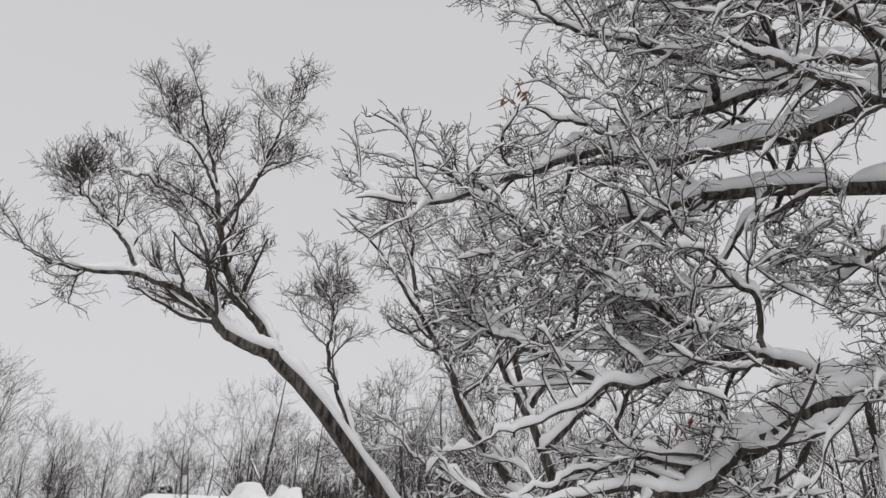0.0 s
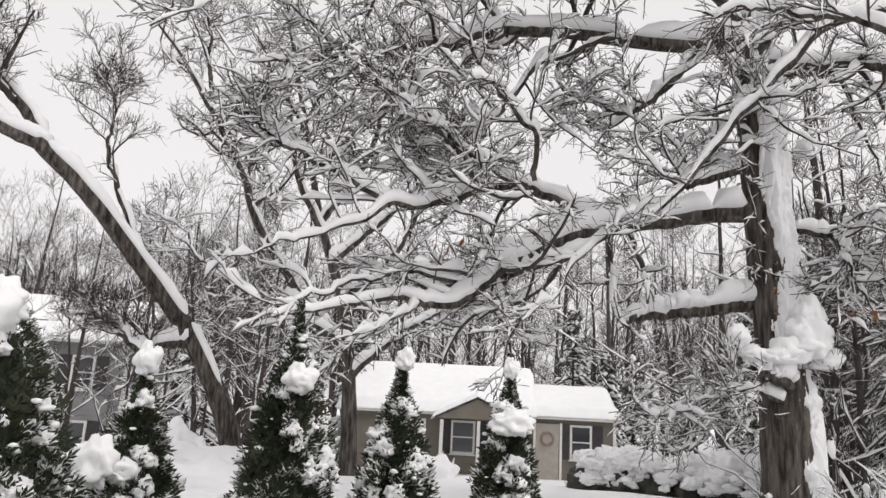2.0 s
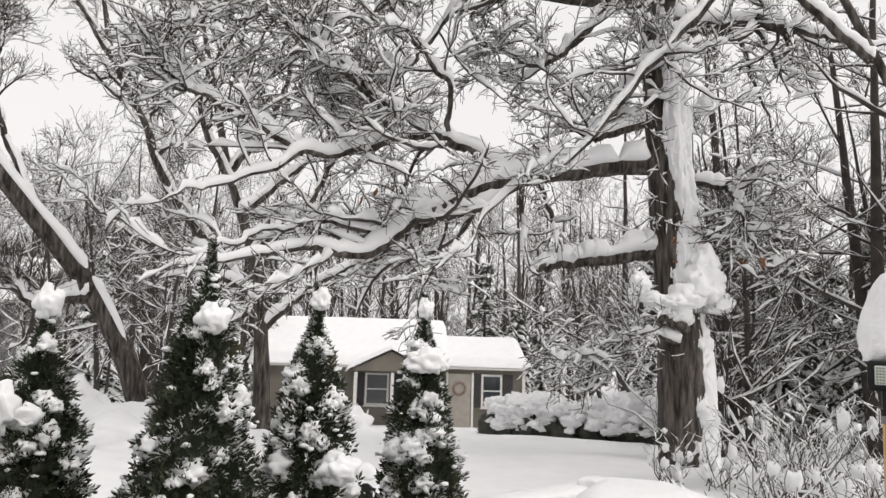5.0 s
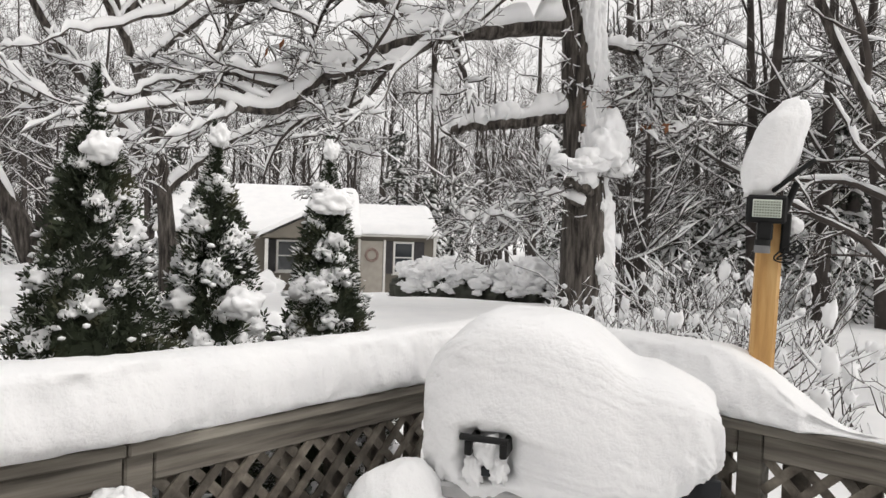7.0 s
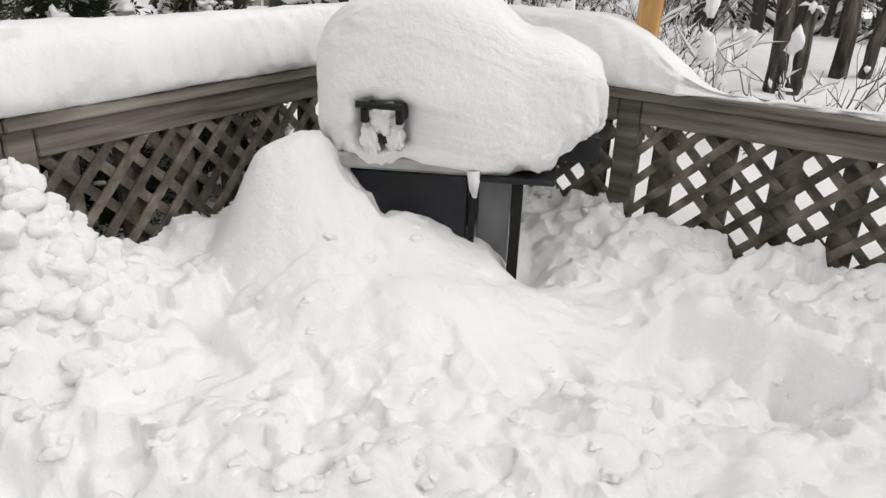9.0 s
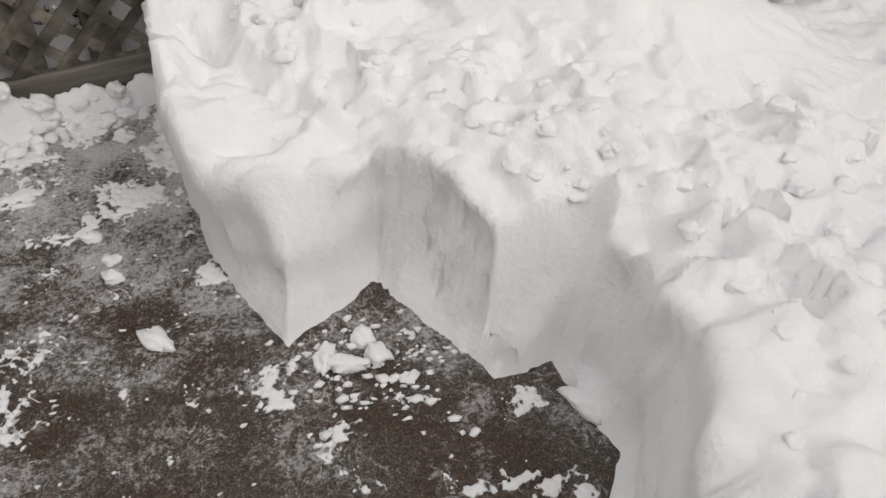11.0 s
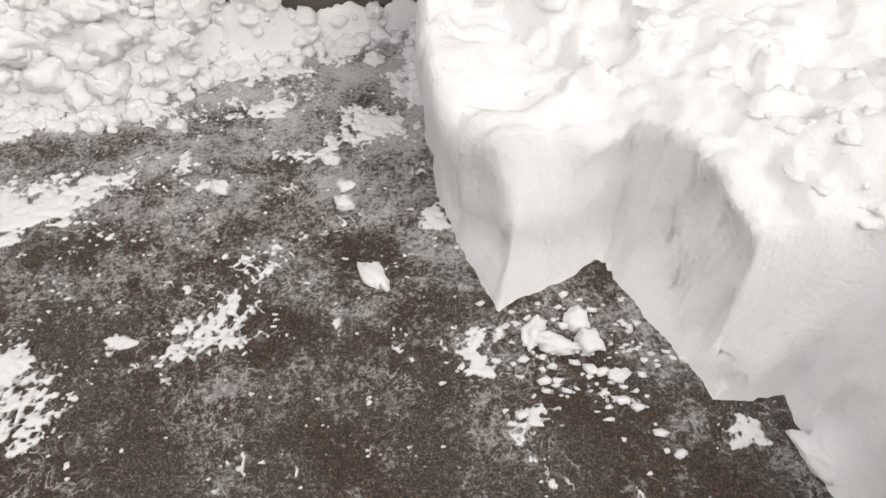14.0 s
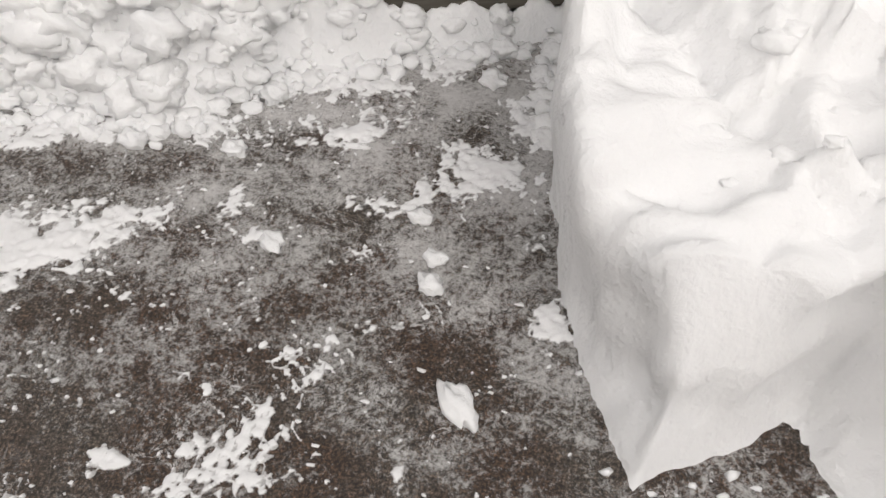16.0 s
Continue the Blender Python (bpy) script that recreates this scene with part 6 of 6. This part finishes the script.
def build_hedge(x0, y0, x1, y1, seed, height):
    rng = np.random.default_rng(seed)
    n = 64
    body, caps = [], []
    z0 = float(ground_height(np.array((x0 + x1) / 2), np.array((y0 + y1) / 2)))
    t = thing("hedge", "clipped dark hedge bowed under heaped snow", "hedge", ((x0 + x1) / 2, (y0 + y1) / 2, z0 - 0.15), "snow-topped hedges")
    for i in range(n):
        u = i / (n - 1)
        x, y = (x1 - x0) * (u - 0.5) + rng.normal() * 0.1, (y1 - y0) * (u - 0.5) + rng.normal() * 0.2
        arch = 0.72 + 0.28 * math.sin(math.pi * u) ** 0.6
        body.append(blob((x, y, height * 0.26), (0.34, 0.36, height * 0.34 * arch), i + seed, 3, 0.6, 3.5))
        if i % 3:
            s = rng.uniform(0.15, 0.28)
            caps.append(blob((x + rng.normal() * 0.1, y - 0.1 + rng.normal() * 0.18, height * arch * rng.uniform(0.6, 0.95)), (s * 1.2, s * 1.1, s * 0.85), i * 3 + seed, 4, 0.5, 1.9, 0.2))
        for extra in range(2):
            s = rng.uniform(0.07, 0.18)
            caps.append(blob((x + rng.normal() * 0.2, y - 0.4 + rng.normal() * 0.1, height * rng.uniform(0.3, 0.72)), (s * 1.2, s * 0.9, s * 0.7), i * 7 + extra + seed, 3, 0.6, 1.9, 0.2))
    v, f = join(body)
    place("hedge_body", mesh_of("hedge_body", v, f, NEEDLE), t)
    m = 2600
    c = v[rng.integers(0, len(v), m)]
    d = unit(rng.normal(size=(m, 3))) * 0.12
    k = np.linspace(0, 1, 3)[None, :, None]
    tv, tf = tubes(c[:, None] + d[:, None] * k, np.full((m, 3), 0.006), 3)
    place("twigs", mesh_of("twigs", tv, tf, BARK_TWIG), t, kind="stuff")
    v, f = join(caps)
    place("snow_cap", mesh_of("snow_cap", v, f, SNOW_TREE), t, "heaped clumps of snow", kind="stuff")


build_hedge(7.75, 15.75, 9.3, 14.9, 5, 1.1)
build_hedge(9.6, 14.75, 11.6, 13.4, 6, 1.1)

for i, (x, y, sx, sy, sz) in enumerate(((-0.6, 11.9, 1.0, 0.5, 0.5), (-1.4, 11.0, 1.2, 0.6, 0.45), (-0.3, 10.2, 0.8, 0.5, 0.35), (-1.0, 15.5, 0.5, 0.4, 0.9), (4.9, 19.0, 0.7, 0.5, 0.6), (3.0, 3.6, 0.3, 0.25, 0.25), (4.0, 3.4, 0.45, 0.35, 0.35))):
    z = float(ground_height(np.array(x), np.array(y)))
    v, f = blob((0, 0, 0), (sx, sy, sz), i + 4, 4, 0.45, 1.6)
    ob = place("snow_mound", mesh_of("snow_mound", v, f, SNOW_TREE))
    ob.location = (x, y, z)
    tagged(ob, "low shrub or stone buried under a mound of snow", "snow mound")



def path_lantern(x, y):
    z = float(ground_height(np.array(x), np.array(y)))
    t = thing("path_light", "small black path light capped with snow", "lamp", (x, y, z))
    part("stake", rod_bm((0, 0, -0.2), (0, 0, 0.3), 0.012, 8), PLASTIC, t)
    part("lantern", rod_bm((0, 0, 0.3), (0, 0, 0.42), 0.04, 12, 0.055), PLASTIC, t)
    part("hood", rod_bm((0, 0, 0.42), (0, 0, 0.46), 0.07, 12, 0.02), PLASTIC, t)
    v, f = blob((0, 0, 0.52), (0.085, 0.085, 0.075), 3, 3, 0.25, 1.5, 0.5)
    place("snow_cap", mesh_of("snow_cap", v, f, SNOW_TREE), t, "round cap of snow")


path_lantern(1.62, 4.75)

# ---- houses ----


def window_unit(parent, x, z, w, h, shutters, y=0.0):
    """A window on a facade at y, facing -y."""
    fr = part("window", box_bm(x - w / 2, y - 0.05, z, x + w / 2, y - 0.002, z + h, 0.008), TRIM, parent, "white framed sash window")
    part("pane", box_bm(x - w / 2 + 0.08, y - 0.056, z + h / 2 + 0.03, x + w / 2 - 0.08, y - 0.052, z + h - 0.08, 0), GLASS, fr)
    part("pane", box_bm(x - w / 2 + 0.08, y - 0.056, z + 0.08, x + w / 2 - 0.08, y - 0.052, z + h / 2 - 0.02, 0), GLASS, fr)
    part("sill", box_bm(x - w / 2 - 0.04, y - 0.1, z - 0.05, x + w / 2 + 0.04, y - 0.002, z - 0.002, 0.006), TRIM, fr)
    if shutters:
        for s in (-1, 1):
            xx = x + s * (w / 2 + 0.22)
            part("shutter", box_bm(xx - 0.19, y - 0.035, z, xx + 0.19, y - 0.003, z + h, 0.006), SHUTTER, parent)


def siding(parent, x0, x1, z0, z1, material, y=0.0, depth=6.0, board=0.14):
    """Walls of overlapping boards round a rectangular block."""
    part("wall", box_bm(x0, y + 0.03, z0, x1, y + depth, z1, 0), material, parent)
    z = z0
    while z < z1 - 0.02:
        bm = bmesh.new()
        h = min(board, z1 - z)
        vs = [bm.verts.new(c) for c in ((x0, y + 0.001, z), (x1, y + 0.001, z), (x1, y + 0.028, z + h), (x0, y + 0.028, z + h), (x0, y + 0.03, z), (x1, y + 0.03, z))]
        bm.faces.new((vs[0], vs[1], vs[2], vs[3]))
        bm.faces.new((vs[0], vs[4], vs[5], vs[1]))
        part("siding_board", bm, material, parent)
        z += board


def gable_roof(parent, x0, x1, y0, y1, ze, zr, over=0.35, snow=0.32):
    ym = (y0 + y1) / 2
    for s, (ya, yb) in (("front", (y0 - over, ym)), ("rear", (y1 + over, ym))):
        bm = bmesh.new()
        slope = (zr - ze) / (ym - y0)
        za = ze - slope * over
        a = [(x0 - over, ya, za), (x1 + over, ya, za), (x1 + over, yb, zr), (x0 - over, yb, zr)]
        lo = [bm.verts.new(c) for c in a]
        hi = [bm.verts.new((c[0], c[1], c[2] + 0.12)) for c in a]
        bm.faces.new(lo)
        bm.faces.new(hi)
        for i in range(4):
            bm.faces.new((lo[i], lo[(i + 1) % 4], hi[(i + 1) % 4], hi[i]))
        bmesh.ops.recalc_face_normals(bm, faces=bm.faces)
        part("roof_slope", bm, TRIM, parent, "white-edged roof slope")
    # snow blanket with rounded eaves
    n, k = 60, 40
    u = np.linspace(0, 1, n)[:, None]
    w = np.linspace(-1, 1, k)[None]
    half = ym - y0 + over + 0.05
    xx = x0 - over - 0.04 + (x1 - x0 + 2 * over + 0.08) * u + 0 * w
    yy = ym + w * half + 0 * u
    base = zr + 0.12 - (zr - ze) / (ym - y0) * np.abs(w) * half + 0 * u
    edge = np.minimum(np.minimum(u, 1 - u) * (x1 - x0) / 0.25, (1 - np.abs(w)) * half / 0.25)
    th = snow * np.sqrt(np.clip(1 - (1 - np.clip(edge, 0, 1)) ** 2, 0, 1)) * (0.95 + 0.2 * fbm(xx * 0.6, yy * 0.6, 3))
    zz = base + th
    v = np.concatenate([np.stack([xx, yy, zz], -1).reshape(-1, 3), np.stack([xx, yy, base - 0.02], -1).reshape(-1, 3)])
    ids = np.arange(n * k).reshape(n, k)
    q = np.stack([ids[:-1, :-1], ids[1:, :-1], ids[1:, 1:], ids[:-1, 1:]], -1).reshape(-1, 4)
    v[:n * k, 2] += 0.003
    place("roof_snow", mesh_of("roof_snow", v, np.concatenate([q, q[:, ::-1] + n * k]), SNOW_TREE), parent, "smooth thick blanket of snow")


def gable_wall(parent, x, y0, y1, ze, zr, material):
    bm = bmesh.new()
    for xx in (x,):
        a = [bm.verts.new(c) for c in ((xx, y0, ze), (xx, y1, ze), (xx, (y0 + y1) / 2, zr))]
        bm.faces.new(a)
        r = bmesh.ops.extrude_face_region(bm, geom=bm.faces[:])
        bmesh.ops.translate(bm, vec=(0.1, 0, 0), verts=[e for e in r["geom"] if isinstance(e, bmesh.types.BMVert)])
    bmesh.ops.recalc_face_normals(bm, faces=bm.faces)
    part("gable", bm, material, parent)


def ranch_house():
    h = thing("ranch_house", "low tan ranch house under a thick snow roof", "house")
    e = Vector((0.948, -0.319, 0))
    m = Matrix((e, Vector((0.319, 0.948, 0)), Vector((0, 0, 1)))).transposed().to_4x4()
    m.translation = Vector((3.75, 27.7, -1.02))
    h.matrix_basis = m
    # local x runs along the front from the far end, facing -y
    siding(h, 0, 6.7, 0, 2.45, SIDING)
    siding(h, 6.7, 10.0, 0, 2.45, SIDING, 0.25, 5.0)
    gable_roof(h, 0, 6.7, 0, 6, 2.5, 3.95)
    gable_roof(h, 6.75, 9.85, 0.25, 5.25, 2.45, 3.3, 0.25)
    gable_wall(h, 6.55, 0.05, 5.95, 2.45, 3.9, SIDING)
    gable_wall(h, 0.0, 0.05, 5.95, 2.45, 3.9, SIDING)
    gable_wall(h, 9.9, 0.3, 5.2, 2.42, 3.25, SIDING)
    for x in (0.02, 6.66, 9.98):
        part("corner_board", box_bm(x - 0.06, -0.03 if x < 6.7 else 0.21, 0, x + 0.06, -0.004 if x < 6.7 else 0.246, 2.45, 0), TRIM, h)
    window_unit(h, 8.75, 0.95, 0.8, 1.25, True, 0.25)
    window_unit(h, 2.4, 0.95, 1.2, 1.2, False)
    window_unit(h, 4.4, 0.95, 0.9, 1.2, True)
    d = part("door", box_bm(7.1, 0.19, 0.15, 7.95, 0.245, 2.2, 0.01), DOOR, h, "pale front door with a wreath")
    for x in (7.0, 7.97):
        part("casing", box_bm(x, 0.17, 0.15, x + 0.09, 0.247, 2.25, 0.004), TRIM, d)
    k = 30
    a = np.linspace(0, 2 * np.pi, k)
    c = np.stack([7.52 + 0.22 * np.cos(a), 0 * a + 0.16, 1.65 + 0.22 * np.sin(a)], -1)
    v, f = tubes(c[None], np.full((1, k), 0.05), 8)
    place("wreath", mesh_of("wreath", v, f, WREATH), d, "dull pinkish wreath")
    # porch with its own small gable
    part("porch_floor", box_bm(3.6, -1.6, 0.0, 6.3, -0.01, 0.25, 0.01), TRIM, h)
    for x in (3.7, 5.0, 6.2):
        part("porch_post", box_bm(x - 0.06, -1.55, 0.25, x + 0.06, -1.43, 2.2, 0.01), TRIM, h)
    for x in (3.7, 6.2):
        part("porch_rail", box_bm(x - 0.03, -1.5, 0.95, x + 0.03, -0.05, 1.02, 0.005), TRIM, h)
    bm = bmesh.new()
    f = [bm.verts.new(c) for c in ((3.5, -1.6, 2.25), (6.4, -1.6, 2.25), (4.95, -1.6, 2.95))]
    bm.faces.new(f)
    r = bmesh.ops.extrude_face_region(bm, geom=bm.faces[:])
    bmesh.ops.translate(bm, vec=(0, 1.7, 0), verts=[q for q in r["geom"] if isinstance(q, bmesh.types.BMVert)])
    bmesh.ops.recalc_face_normals(bm, faces=bm.faces)
    part("porch_gable", bm, SIDING, h, "small tan porch gable")
    for s in (-1, 1):
        n = 20
        u = np.linspace(0, 1, n)[:, None]
        w = np.linspace(0, 1, 12)[None]
        xx = 4.95 + s * (u * 1.65) + 0 * w
        yy = -1.75 + w * 2.4 + 0 * u
        zz = 2.98 - u * 0.8 + 0.24 * np.sqrt(np.clip(1 - (2 * np.maximum(u - 0.5, 0)) ** 6, 0, 1)) * np.clip(w * 8, 0.05, 1) ** 0.5
        ids = np.arange(n * 12).reshape(n, 12)
        q = np.stack([ids[:-1, :-1], ids[1:, :-1], ids[1:, 1:], ids[:-1, 1:]], -1).reshape(-1, 4)
        place("porch_snow", mesh_of("porch_snow", np.stack([xx, yy, zz], -1).reshape(-1, 3), q, SNOW_TREE), h)
    for x in (4.2, 5.6):
        for j in range(5):
            part("step_rail", rod_bm((x, -1.7 - j * 0.55, 0.0), (x, -1.7 - j * 0.55, 0.9 - j * 0.08), 0.02, 6), TRIM, h)
        part("hand_rail", rod_bm((x, -1.7, 0.9), (x, -3.9, 0.58), 0.025, 6), TRIM, h)


ranch_house()


def two_storey():
    h = thing("grey_house", "two-storey grey clapboard house behind trees", "house")
    h.matrix_basis = pose(-13.0, 27.2, -1.2, 0, 0, -3)
    siding(h, 0, 9.0, 0, 4.4, SIDING_GREY, 0, 7, 0.16)
    gable_roof(h, 0, 9.0, 0, 7, 4.45, 5.9, 0.35, 0.25)
    gable_wall(h, 0.0, 0.05, 6.95, 4.4, 5.85, SIDING_GREY)
    gable_wall(h, 8.9, 0.05, 6.95, 4.4, 5.85, SIDING_GREY)
    for x in (0.02, 8.98):
        part("corner_board", box_bm(x - 0.07, -0.03, 0, x + 0.07, -0.004, 4.4, 0), TRIM, h)
    for x in (1.1, 2.3, 5.6, 7.6):
        window_unit(h, x, 2.75, 0.75, 1.15, True)
        window_unit(h, x, 0.6, 0.75, 1.15, True)


two_storey()


def garage():
    h = thing("garage", "low grey garage with a snow-covered roof", "garage")
    h.matrix_basis = pose(-17.5, 25.5, -1.2, 0, 0, 6)
    siding(h, 0, 3.8, 0, 2.2, SIDING_GREY, 0, 5)
    gable_roof(h, 0, 3.8, 0, 5, 2.25, 3.4, 0.3, 0.28)
    part("garage_door", box_bm(0.7, -0.02, 0.05, 3.1, -0.002, 1.95, 0.004), TRIM, h)


garage()

for i, z in enumerate((5.1, 4.3)):
    k = 40
    t = np.linspace(0, 1, k)
    c = np.stack([-22 + 16 * t, 22 + 2 * t, z - 0.3 - 1.2 * t - 0.5 * np.sin(t * np.pi)], -1)
    v, f = tubes(c[None], np.full((1, k), 0.012), 5)
    tagged(place("overhead_wire", mesh_of("overhead_wire", v, f, PLASTIC)), "thin black overhead wire between houses", "wire")
